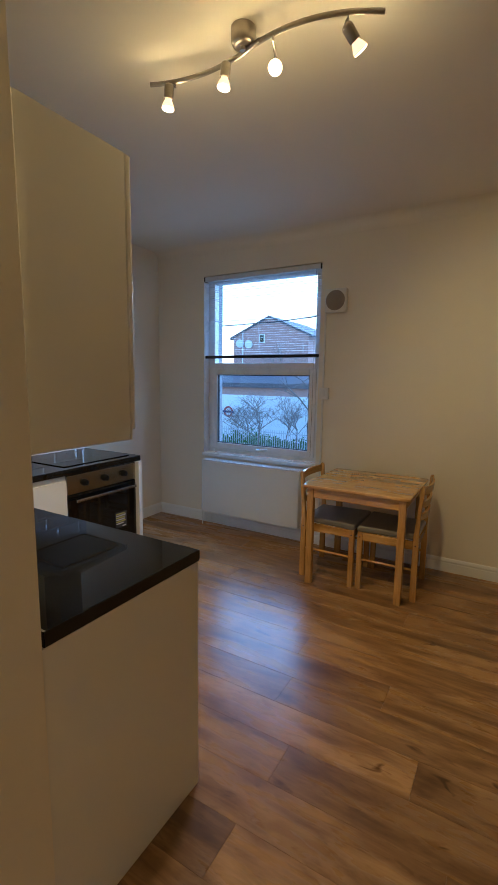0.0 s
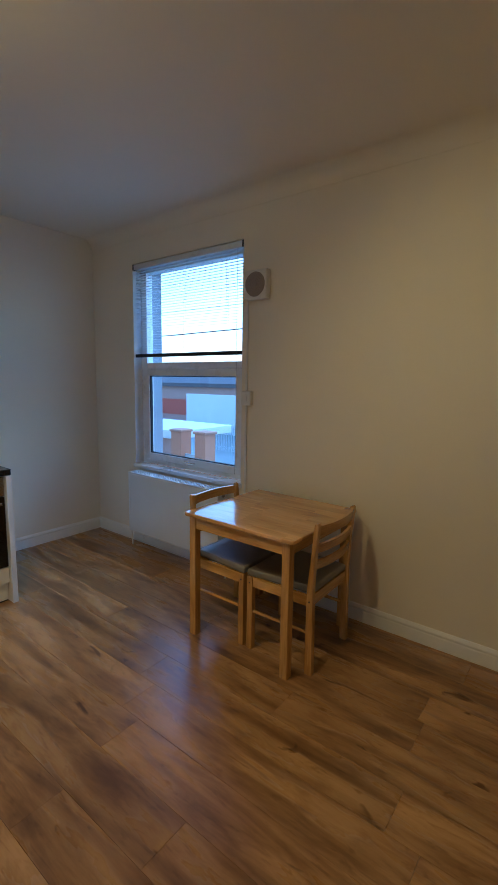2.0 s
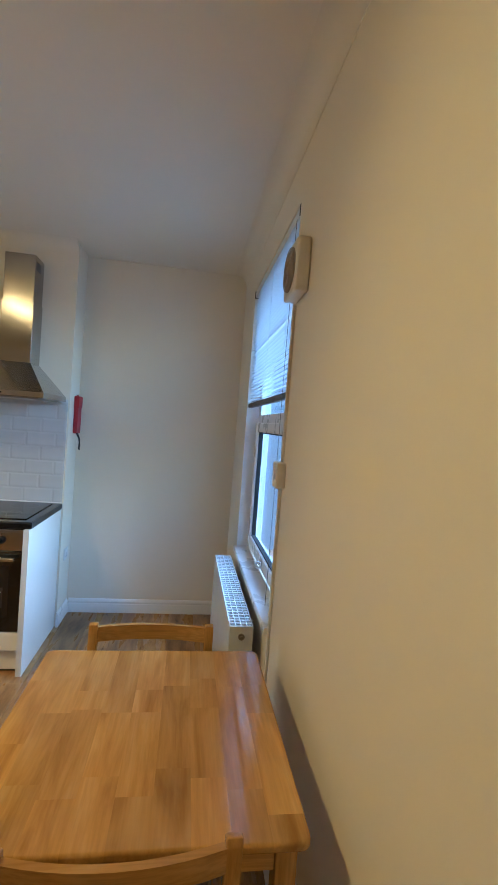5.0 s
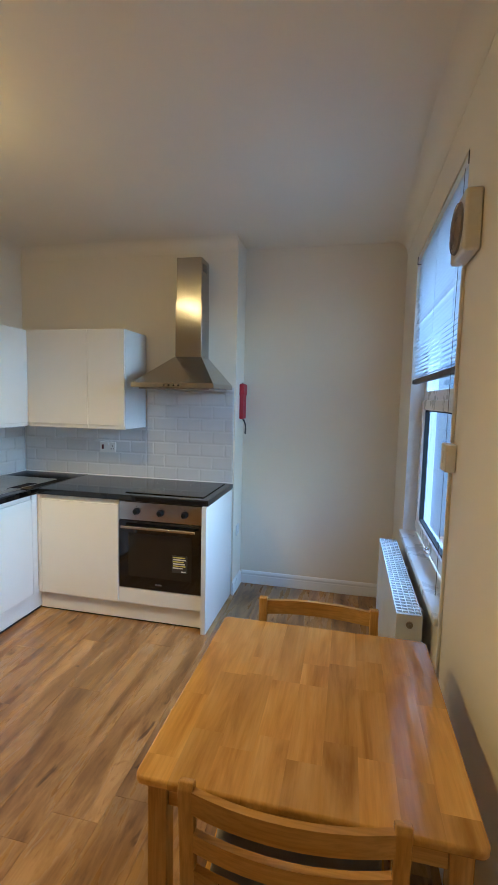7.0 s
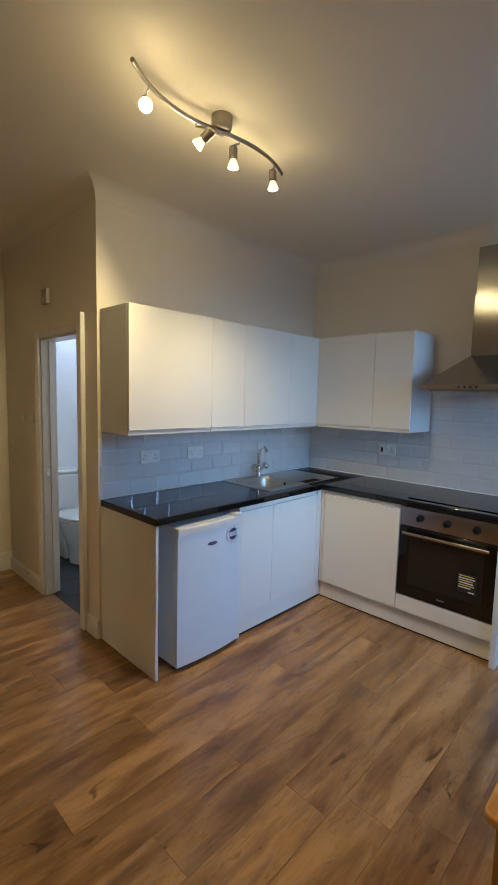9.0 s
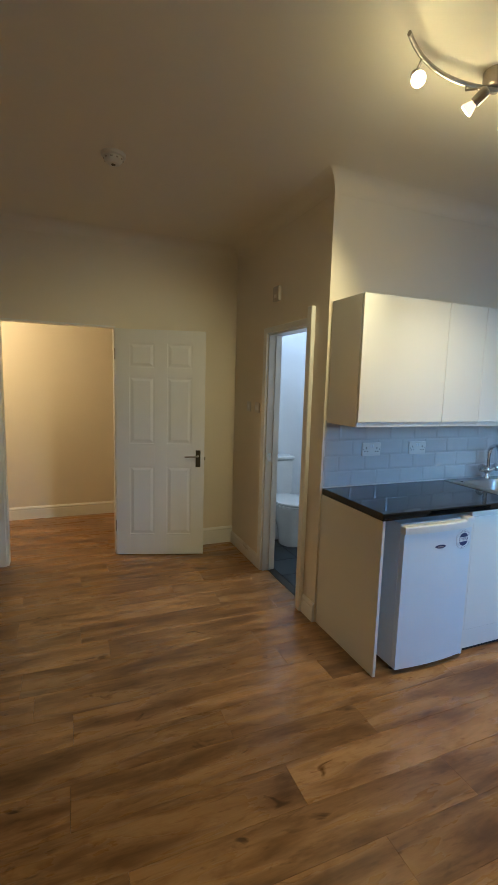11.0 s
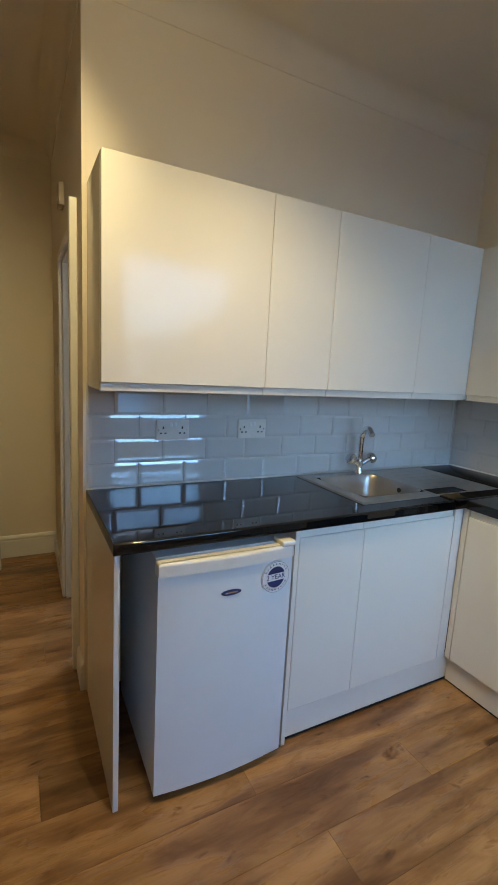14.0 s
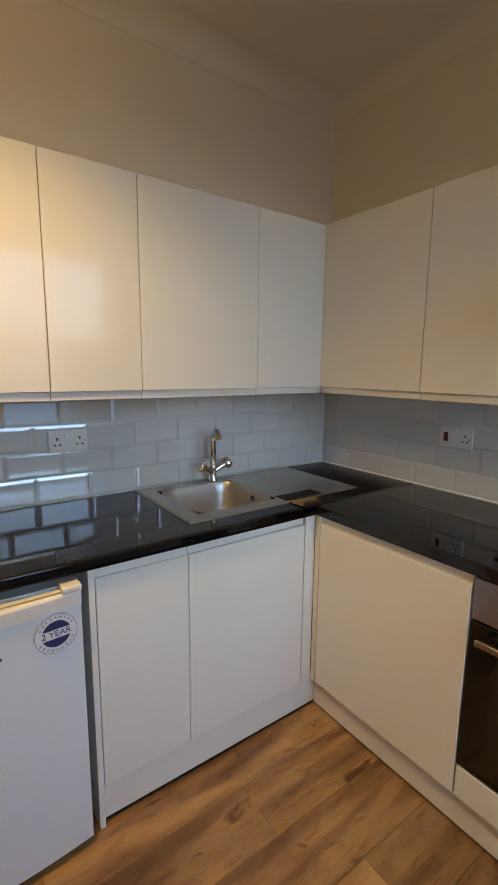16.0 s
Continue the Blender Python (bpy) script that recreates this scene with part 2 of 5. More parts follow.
def laminate(name, light, mid, dark, rough):
    """Printed oak: soft clouds drawn out along x, small dark flecks and knots; each plank its own stretch of the print."""
    mat = bpy.data.materials.new(name)
    mat.use_nodes = True
    n, l = mat.node_tree.nodes, mat.node_tree.links
    b = n["Principled BSDF"]
    coord, info = n.new("ShaderNodeTexCoord"), n.new("ShaderNodeObjectInfo")
    comb, shift, add = n.new("ShaderNodeCombineXYZ"), n.new("ShaderNodeVectorMath"), n.new("ShaderNodeVectorMath")
    shift.operation, add.operation = "SCALE", "ADD"
    shift.inputs["Scale"].default_value = 41.0
    for k in range(3):
        l.new(info.outputs["Random"], comb.inputs[k])
    l.new(comb.outputs[0], shift.inputs[0])
    l.new(coord.outputs["Object"], add.inputs[0])
    l.new(shift.outputs[0], add.inputs[1])

    def noise(sx, sy, detail, roughness, distortion):
        m, t = n.new("ShaderNodeMapping"), n.new("ShaderNodeTexNoise")
        m.inputs["Scale"].default_value = (sx, sy, sy)
        l.new(add.outputs[0], m.inputs["Vector"])
        l.new(m.outputs[0], t.inputs["Vector"])
        t.inputs["Scale"].default_value, t.inputs["Detail"].default_value = 1.0, detail
        t.inputs["Roughness"].default_value, t.inputs["Distortion"].default_value = roughness, distortion
        return t.outputs[0]

    def ramp(source, stops):
        r = n.new("ShaderNodeValToRGB")
        e = r.color_ramp.elements
        e[0].position, e[0].color = stops[0][0], (*stops[0][1], 1)
        e[1].position, e[1].color = stops[-1][0], (*stops[-1][1], 1)
        for p, c in stops[1:-1]:
            e.new(p).color = (*c, 1)
        l.new(source, r.inputs[0])
        return r.outputs[0]

    def times(a, c, fac):
        m = n.new("ShaderNodeMixRGB")
        m.blend_type = "MULTIPLY"
        m.inputs["Fac"].default_value = fac
        l.new(a, m.inputs[1])
        l.new(c, m.inputs[2])
        return m.outputs[0]

    cloud = noise(1.7, 11.0, 7.0, 0.56, 0.35)
    broad = noise(1.2, 5.0, 4.0, 0.5, 0.5)
    patch = noise(5.5, 17.0, 6.0, 0.58, 0.6)
    fleck = noise(10.0, 40.0, 4.0, 0.6, 0.5)
    knot = noise(6.5, 13.0, 3.0, 0.5, 0.7)
    grain = noise(8.0, 170.0, 3.0, 0.6, 0.2)
    out = ramp(cloud, [(0.33, dark), (0.46, mid), (0.57, light), (0.72, tuple(1.1 * c for c in light))])
    out = times(out, ramp(broad, [(0.36, (0.68, 0.62, 0.58)), (0.58, (1, 1, 1))]), 0.5)
    out = times(out, ramp(patch, [(0.36, (0.62, 0.56, 0.52)), (0.53, (1, 1, 1))]), 0.65)
    out = times(out, ramp(fleck, [(0.31, (0.45, 0.37, 0.32)), (0.42, (1, 1, 1))]), 0.5)
    out = times(out, ramp(knot, [(0.25, (0.20, 0.14, 0.11)), (0.33, (1, 1, 1))]), 0.85)
    out = times(out, ramp(grain, [(0.3, (0.70, 0.66, 0.63)), (0.58, (1, 1, 1))]), 0.28)
    hsv, mr = n.new("ShaderNodeHueSaturation"), n.new("ShaderNodeMapRange")
    mr.inputs["To Min"].default_value, mr.inputs["To Max"].default_value = 0.84, 1.16
    l.new(info.outputs["Random"], mr.inputs[0])
    l.new(mr.outputs[0], hsv.inputs["Value"])
    l.new(out, hsv.inputs["Color"])
    l.new(hsv.outputs[0], b.inputs["Base Color"])
    rr = n.new("ShaderNodeMapRange")
    rr.inputs["To Min"].default_value, rr.inputs["To Max"].default_value = rough + 0.08, rough - 0.08
    l.new(cloud, rr.inputs[0])
    l.new(rr.outputs[0], b.inputs["Roughness"])
    bp = n.new("ShaderNodeBump")
    bp.inputs["Strength"].default_value, bp.inputs["Distance"].default_value = 0.05, 0.001
    l.new(fleck, bp.inputs["Height"])
    l.new(bp.outputs[0], b.inputs["Normal"])
    return mat


def glow(name, colour, strength):
    mat = bpy.data.materials.new(name)
    mat.use_nodes = True
    b = mat.node_tree.nodes["Principled BSDF"]
    b.inputs["Base Color"].default_value = (*colour, 1)
    b.inputs["Emission Color"].default_value, b.inputs["Emission Strength"].default_value = (*colour, 1), strength
    return mat


def pane_material(name, tint=(0.95, 0.98, 1.0)):
    """Thin clear glass: lets light straight through, with a faint mirror."""
    mat = bpy.data.materials.new(name)
    mat.use_nodes = True
    n, l = mat.node_tree.nodes, mat.node_tree.links
    n.remove(n["Principled BSDF"])
    clear, gloss, mix = n.new("ShaderNodeBsdfTransparent"), n.new("ShaderNodeBsdfGlossy"), n.new("ShaderNodeMixShader")
    clear.inputs[0].default_value = (*tint, 1)
    gloss.inputs["Roughness"].default_value = 0.02
    facing, power, scale = n.new("ShaderNodeLayerWeight"), n.new("ShaderNodeMath"), n.new("ShaderNodeMapRange")
    facing.inputs["Blend"].default_value = 0.5
    power.operation = "POWER"
    power.inputs[1].default_value = 5.0
    scale.inputs["To Min"].default_value, scale.inputs["To Max"].default_value = 0.03, 0.8
    l.new(facing.outputs["Facing"], power.inputs[0])
    l.new(power.outputs[0], scale.inputs[0])
    l.new(scale.outputs[0], mix.inputs[0])
    l.new(clear.outputs[0], mix.inputs[1])
    l.new(gloss.outputs[0], mix.inputs[2])
    l.new(mix.outputs[0], n["Material Output"].inputs[0])
    return mat


WALL = material("wall_paint", (0.81, 0.742, 0.61), 0.62, second=(0.78, 0.712, 0.58), scale=1.5, amount=0.6, bump=0.12, bump_scale=90)
CEIL = material("ceiling_paint", (0.84, 0.772, 0.64), 0.8, second=(0.81, 0.742, 0.61), scale=1.2, amount=0.6, bump=0.15, bump_scale=60)
TRIM = material("trim_gloss_paint", (0.84, 0.83, 0.79), 0.3, second=(0.80, 0.79, 0.75), scale=5, bump=0.05, bump_scale=80)
DOORW = material("door_white_paint", (0.80, 0.79, 0.76), 0.35, second=(0.75, 0.74, 0.71), scale=4, bump=0.06, bump_scale=150, stretch=(1, 1, 0.2))
CAB = material("white_satin_laminate", (0.80, 0.775, 0.715), 0.10, second=(0.78, 0.755, 0.695), scale=2, bump=0.02, bump_scale=40, rough_var=0.02, specular=0.25)
CARC = material("white_carcass_board", (0.74, 0.73, 0.70), 0.45, scale=6)
UPVC = material("white_upvc", (0.82, 0.83, 0.84), 0.28, second=(0.78, 0.79, 0.80), scale=6)
PLAST = material("white_plastic", (0.78, 0.76, 0.71), 0.4, scale=20, bump=0.03, bump_scale=300)
FRID = material("white_enamelled_steel", (0.765, 0.80, 0.825), 0.25, second=(0.735, 0.77, 0.795), scale=5, bump=0.08, bump_scale=500, rough_var=0.04)
TILE = material("white_glazed_tile", (0.66, 0.66, 0.65), 0.04, second=(0.63, 0.63, 0.62), scale=7, rough_var=0.02, coat=1.0, random_tint=0.03, specular=0.8)
GROUT = material("white_grout", (0.70, 0.69, 0.67), 0.85, scale=30, bump=0.2)
BLACKTOP = material("black_gloss_laminate", (0.008, 0.008, 0.009), 0.03, second=(0.010, 0.010, 0.011), scale=60, rough_var=0.012, specular=0.5)
STEEL = material("brushed_steel", (0.42, 0.40, 0.37), 0.19, 1.0, second=(0.44, 0.42, 0.39), scale=6, amount=0.8, bump=0.004, bump_scale=30, stretch=(30, 1, 30), rough_var=0.03)
STEEL.node_tree.nodes["Principled BSDF"].inputs["Anisotropic"].default_value = 0.75
SINKM = material("sink_steel", (0.58, 0.555, 0.51), 0.38, 1.0, second=(0.46, 0.44, 0.41), scale=9, amount=0.9, bump=0.02, bump_scale=160, rough_var=0.05)
CHROME = material("chrome", (0.8, 0.8, 0.8), 0.05, 1.0, scale=10, rough_var=0.03)
NICKEL = material("satin_nickel", (0.42, 0.38, 0.33), 0.32, 1.0, scale=30)
BRONZE = material("dark_bronze", (0.09, 0.075, 0.06), 0.35, 0.9, scale=40)
BLACKGL = material("black_oven_glass", (0.006, 0.006, 0.007), 0.04, scale=10, rough_var=0.02)
BLACKPL = material("black_plastic", (0.012, 0.012, 0.012), 0.35, scale=30)
KNOB = material("matt_black_knob", (0.006, 0.006, 0.006), 0.5, scale=30, specular=0.2)
DARKGR = material("dark_grey_plastic", (0.13, 0.11, 0.10), 0.5, scale=30)
VENT = material("shaded_vent_plastic", (0.42, 0.39, 0.35), 0.6, scale=30)
FANGR = material("fan_grey_plastic", (0.34, 0.29, 0.25), 0.55, scale=30, second=(0.30, 0.25, 0.21))
RUBBER = material("dark_gap", (0.01, 0.01, 0.01), 0.8, scale=20)
RED = material("red_fabric_pouch", (0.42, 0.015, 0.03), 0.5, scale=25, second=(0.33, 0.01, 0.02), bump=0.2, bump_scale=300)
DKRED = material("dark_red_rocker", (0.10, 0.012, 0.012), 0.4, scale=25)
NAVY = material("navy_print", (0.015, 0.025, 0.12), 0.4, scale=30)
PAPER = material("white_sticker", (0.78, 0.79, 0.80), 0.45, scale=30)
YELLOW = material("yellow_print", (0.62, 0.58, 0.12), 0.5, scale=60)
PALE = material("pale_print", (0.7, 0.7, 0.68), 0.5, scale=60)
SEATF = material("grey_seat_vinyl", (0.20, 0.178, 0.15), 0.42, second=(0.155, 0.138, 0.118), scale=12, bump=0.35, bump_scale=260)
SLATE = material("dark_slate_tile", (0.045, 0.052, 0.058), 0.4, second=(0.03, 0.035, 0.04), scale=5, bump=0.15, bump_scale=40, random_tint=0.15)
PORC = material("white_porcelain", (0.82, 0.83, 0.83), 0.08, scale=6, rough_var=0.02, coat=0.4)
BATHW = material("bathroom_white_panel", (0.80, 0.82, 0.84), 0.35, scale=2)
OAK = laminate("oak_laminate_floor", (0.44, 0.252, 0.100), (0.31, 0.165, 0.061), (0.185, 0.092, 0.033), 0.28)
PINE = wood("lacquered_rubberwood", (0.63, 0.37, 0.12), (0.53, 0.285, 0.072), (0.40, 0.19, 0.04), 0.22, "z", 1.3, tint=0.06, coat=0.2)
PINEX = wood("lacquered_rubberwood_top", (0.70, 0.415, 0.115), (0.58, 0.31, 0.064), (0.37, 0.172, 0.028), 0.16, "x", 1.2, tint=0.16, coat=0.7, fine_amount=0.2)
PINEY = wood("lacquered_rubberwood_cross", (0.63, 0.37, 0.12), (0.53, 0.285, 0.072), (0.40, 0.19, 0.04), 0.22, "y", 1.3, tint=0.06, coat=0.2)
LENS = glow("halogen_lens", (1.0, 0.74, 0.38), 9.0)
BULB = glow("halogen_bulb_glass", (1.0, 0.62, 0.22), 0.5)
GLASS = pane_material("window_glass")
SLATM = material("white_blind_slat", (0.72, 0.75, 0.78), 0.4, scale=30)
# outdoors: haze is mixed into the far brick, roof, render, railing and bark colours
BRICK = material("orange_brick", (0.56, 0.26, 0.15), 0.85, second=(0.46, 0.20, 0.115), scale=14, amount=0.6, bump=0.3, bump_scale=60, random_tint=0.15)
MORTAR = material("mortar", (0.50, 0.26, 0.17), 0.95, scale=30, bump=0.3)
REDHOUSE = material("hazed_red_brick", (0.50, 0.31, 0.26), 0.9, second=(0.44, 0.27, 0.22), scale=3, amount=0.5, bump=0.2, bump_scale=20)
ROOFM = material("dark_roof_tiles", (0.15, 0.135, 0.135), 0.8, second=(0.11, 0.10, 0.10), scale=4, bump=0.4, bump_scale=12, stretch=(1, 1, 3))
RENDERW = material("white_render", (0.82, 0.83, 0.82), 0.8, second=(0.74, 0.76, 0.75), scale=1.5, bump=0.2, bump_scale=20)
# Ground colour raised to brighten the lower part of the window view.
ASPH = material("pale_concrete", (0.26, 0.29, 0.28), 0.7, second=(0.19, 0.22, 0.21), scale=0.6, bump=0.3, bump_scale=30)
GRASS = material("grass_and_shrub", (0.10, 0.21, 0.055), 0.9, second=(0.06, 0.13, 0.035), scale=6, bump=0.5, bump_scale=20, random_tint=0.2)
BARK = material("bare_twig_bark", (0.22, 0.185, 0.165), 0.9, scale=20, bump=0.3)
SHUTTER = material("orange_red_shutter", (0.50, 0.10, 0.06), 0.6, scale=3)
REVEAL = material("grey_outer_reveal", (0.30, 0.32, 0.35), 0.8, scale=8, bump=0.2, bump_scale=60)
RAIL = material("grey_painted_railing", (0.50, 0.53, 0.54), 0.5, scale=10)

# ---- structure ----
CEILING = 2.77
FLOOR_T = 0.012
XW, YN, YS, XE = -2.745, 4.02, -0.72, 2.30   # oven wall, window wall, end wall, far side wall
YK, XB, XA = 0.89, -0.59, -3.01              # sink wall, bathroom wall, alcove back wall
WIN = (-2.42, -1.185, 0.70, 2.48)            # window opening: x, x, z, z

structure("wall_north", boxes((-3.25, WIN[0], YN, 4.32, -0.05, 2.9), (WIN[1], 2.4, YN, 4.32, -0.05, 2.9), (WIN[0], WIN[1], YN, 4.32, -0.05, WIN[2]), (WIN[0], WIN[1], YN, 4.32, WIN[3], 2.9)), WALL, "cream painted plaster wall with a window")
structure("wall_west", boxes((-3.25, XW, 0.79, 2.78, -0.05, 2.9), (-3.25, XA, 2.78, YN, -0.05, 2.9)), WALL, "cream painted plaster wall with an alcove")
structure("wall_kitchen", boxes((XW, XB, 0.79, YK, -0.05, 2.9)), WALL, "cream painted wall behind the sink units")
structure("wall_bathroom", boxes((-0.69, XB, -1.1, 0.02, -0.05, 2.9), (-0.69, XB, 0.675, 0.79, -0.05, 2.9), (-0.69, XB, 0.02, 0.675, 1.945, 2.9)), WALL, "cream painted wall with the bathroom doorway")
structure("wall_south", boxes((XB, 0.50, -0.82, YS, -0.05, 2.9), (1.38, 2.3, -0.82, YS, -0.05, 2.9), (0.50, 1.38, -0.82, YS, 2.005, 2.9)), WALL, "cream painted wall with the entrance doorway")
structure("wall_east", boxes((XE, 2.4, -2.16, YN, -0.05, 2.9)), WALL, "plain cream painted wall")
structure("wall_hall_south", boxes((-0.8, 2.3, -2.16, -2.06, -0.05, 2.6)), WALL, "cream hallway wall")
structure("wall_hall_west", boxes((-0.8, -0.69, -2.06, -1.1, -0.05, 2.6)), WALL, "cream hallway wall")
structure("wall_bath_south", boxes((XW, -0.69, -1.1, -1.0, -0.05, 2.6)), BATHW, "white bathroom wall")
structure("wall_bath_west", boxes((-2.85, XW, -1.1, 0.79, -0.05, 2.6)), BATHW, "white bathroom wall")
structure("ceiling", boxes((-3.25, 2.4, -0.82, 4.32, CEILING, 2.92)), CEIL, "white painted plaster ceiling")
structure("ceiling_hall", boxes((-0.69, 2.3, -2.06, -0.82, 2.45, 2.55)), CEIL, "white hallway ceiling")
structure("ceiling_bathroom", boxes((XW, -0.69, -1.0, 0.79, 2.35, 2.45)), CEIL, "white bathroom ceiling")


def cove_profile(r, sx):
    pts = [(0.0, 0.0), (0.0, -r)]
    for k in range(9):
        a = math.pi / 2 * k / 8
        pts.append((sx * (0.0025 + r - r * math.cos(a)), -r + r * math.sin(a)))
    return pts


def coving(axis, at, sign, a, b, r=0.095, mitre=0):
    """mitre: 1 where the far end wraps an outer corner."""
    bm = bmesh.new()
    out = [(at + p, CEILING + q) for p, q in cove_profile(r, sign)]
    prism(bm, out, axis, a, b)
    for v in bm.verts:
        along = v.co.x if axis == "x" else v.co.y
        if mitre and abs(along - b) < 1e-6:
            d = abs((v.co.y if axis == "x" else v.co.x) - at)
            if axis == "x":
                v.co.x += d
            else:
                v.co.y += d
    return structure("coving", bm, WALL, "rounded plaster cove under the ceiling", smooth=50)


coving("x", YN, -1, XA, XE)
coving("y", XW, 1, YK, 2.78)
coving("x", YK, 1, XW, XB, mitre=1)
coving("y", XB, 1, YS, YK, mitre=1)
coving("x", YS, 1, XB, XE)
coving("y", XE, -1, YS, YN)


def skirting(axis, at, sign, a, b, h=0.108):
    """A white board with a stepped, rounded top."""
    t = 0.016
    out = [(0, 0), (t, 0), (t, h - 0.042), (t * 0.68, h - 0.037), (t * 0.68, h - 0.029), (t * 0.92, h - 0.025), (t * 0.86, h - 0.016), (t * 0.5, h - 0.006), (t * 0.3, h), (0, h)]
    bm = bmesh.new()
    prism(bm, [(at + sign * p, q) for p, q in out], axis, a, b)
    return structure("baseboard", bm, TRIM, "white gloss-painted skirting board", smooth=40)


skirting("x", YN, -1, XA, XE)
skirting("y", XA, 1, 2.796, YN - 0.016)
skirting("x", 2.78, 1, XA + 0.016, XW + 0.02)
skirting("y", XB, 1, YS + 0.016, -0.04)
skirting("y", XB, 1, 0.738, YK - 0.002, h=0.125)
skirting("x", YS, 1, XB, 0.44, h=0.16)
skirting("x", YS, 1, 1.44, XE)
skirting("y", XE, -1, YS + 0.016, YN - 0.016)
skirting("x", -2.06, 1, -0.69, XE, h=0.14)


# doorway to the bathroom
structure("trim", boxes((XB, XB + 0.018, -0.042, 0.02, 0, 1.99), bevel=0.004), TRIM, "white door architrave")
structure("trim", boxes((XB, XB + 0.018, 0.022, 0.673, 1.945, 1.99), bevel=0.004), TRIM, "white door head architrave")
structure("trim", boxes((XB, XB + 0.030, 0.675, 0.735, 0, 2.054), bevel=0.004), TRIM, "white door architrave, taller than the head")
structure("trim", boxes((-0.70, XB - 0.002, 0.02, 0.034, 0, 1.945), (-0.70, XB - 0.002, 0.661, 0.675, 0, 1.945), (-0.70, XB - 0.002, 0.034, 0.661, 1.931, 1.945), (-0.66, -0.645, 0.034, 0.046, 0, 1.931)), TRIM, "white door lining with a stop bead")
structure("trim", boxes((-0.705, -0.64, 0.034, 0.661, -0.004, 0.005), bevel=0.002), BRONZE, "metal threshold strip")
strike = single("strike_plate", boxes((-0.638, -0.612, 0.0342, 0.0362, 0.93, 1.0), bevel=0.0005), CHROME, "small chrome strike plate on the door lining", "strike plate")
# doorway to the hall
structure("trim", boxes((0.50, 0.514, -0.83, YS, 0, 2.005), (1.366, 1.38, -0.83, YS, 0, 2.005), (0.514, 1.366, -0.83, YS, 1.991, 2.005)), TRIM, "white entrance door lining")
structure("trim", boxes((1.38, 1.44, YS, YS + 0.018, 0, 2.05), bevel=0.004), TRIM, "white entrance architrave")

# ---- window ----
window = tagged(new("window_1"), "white plastic window, closed casement under a fixed pane", "", "", "structure")
window.location = (-1.8, 4.12, 0.73)
FY0, FY1 = 4.105, 4.175
part("window_frame", boxes((-2.42, -2.345, FY0, FY1, 0.735, 2.48), (-1.26, -1.185, FY0, FY1, 0.735, 2.48), (-2.345, -1.26, FY0, FY1, 2.41, 2.48), (-2.345, -1.26, FY0, FY1, 0.735, 0.80), (-2.345, -1.26, FY0, FY1, 1.565, 1.645), bevel=0.006, segments=2), UPVC, window)
sash = part("casement", boxes((-2.37, -2.305, FY0 - 0.018, FY0 + 0.03, 0.775, 1.59), (-1.30, -1.235, FY0 - 0.018, FY0 + 0.03, 0.775, 1.59), (-2.305, -1.30, FY0 - 0.018, FY0 + 0.03, 1.53, 1.59), (-2.305, -1.30, FY0 - 0.018, FY0 + 0.03, 0.775, 0.838), bevel=0.007, segments=2), UPVC, window)
part("gasket", boxes((-2.305, -2.298, FY0 - 0.005, FY0 + 0.02, 0.838, 1.53), (-1.307, -1.30, FY0 - 0.005, FY0 + 0.02, 0.838, 1.53), (-2.298, -1.307, FY0 - 0.005, FY0 + 0.02, 0.838, 0.845), (-2.298, -1.307, FY0 - 0.005, FY0 + 0.02, 1.523, 1.53)), RUBBER, sash)
pane = part("pane", boxes((-2.3, -1.304, FY0 + 0.010, FY0 + 0.014, 0.842, 1.526)), GLASS, sash, "clear glass")
pane.visible_shadow = False
pane = part("pane", boxes((-2.345, -1.26, FY0 + 0.03, FY0 + 0.034, 1.645, 2.41)), GLASS, window, "clear glass")
pane.visible_shadow = False
handle = boxes((-1.85, -1.79, FY0 - 0.03, FY0 - 0.018, 0.795, 0.82), bevel=0.004)
tube(handle, arc((-1.82, FY0 - 0.032, 0.808), (-1.81, FY0 - 0.065, 0.80), (-1.70, FY0 - 0.05, 0.812), 8), 0.008)
part("handle", handle, CHROME, sash, "white metal window handle")
part("window_sill", boxes((-2.435, -1.172, YN - 0.022, FY0, 0.70, 0.735), bevel=0.008, segments=3), UPVC, window, "white window board")
part("outer_sill", boxes((-2.42, -1.185, FY1, 4.36, 0.66, 0.715), bevel=0.01), MORTAR, window, "stone outer sill")

structure("trim", boxes((-2.42, -2.405, FY1 + 0.002, 4.33, 0.72, 2.47), (-1.20, -1.185, FY1 + 0.002, 4.33, 0.72, 2.47), (-2.405, -1.20, FY1 + 0.002, 4.33, 2.455, 2.48)), REVEAL, "grey outer reveal of the window")
structure("trim", boxes((-2.4199, -2.4184, YN + 0.002, FY0, 0.736, 2.42), (-1.1866, -1.1851, YN + 0.002, FY0, 0.736, 2.42)), UPVC, "white lining of the window reveal")

# ---- blind ----
blind = thing("venetian_blind", "white venetian blind half lowered with dark bottom rail", "blind", -1.80, 4.055, 2.42)
part("headrail", boxes((-2.415, -1.19, 4.022, 4.062, 2.43, 2.472), bevel=0.003), SLATM, blind, "metal headrail with dark end caps")
part("end_cap", boxes((-1.20, -1.187, 4.018, 4.066, 2.428, 2.474), bevel=0.002), BLACKPL, blind, "dark end cap")
part("end_cap", boxes((-2.418, -2.405, 4.018, 4.066, 2.428, 2.474), bevel=0.002), BLACKPL, blind, "dark end cap")
part("bottom_rail", boxes((-2.41, -1.195, 4.027, 4.057, 1.688, 1.716), bevel=0.004), BLACKPL, blind, "black bottom rail")
slat_bm = bmesh.new()
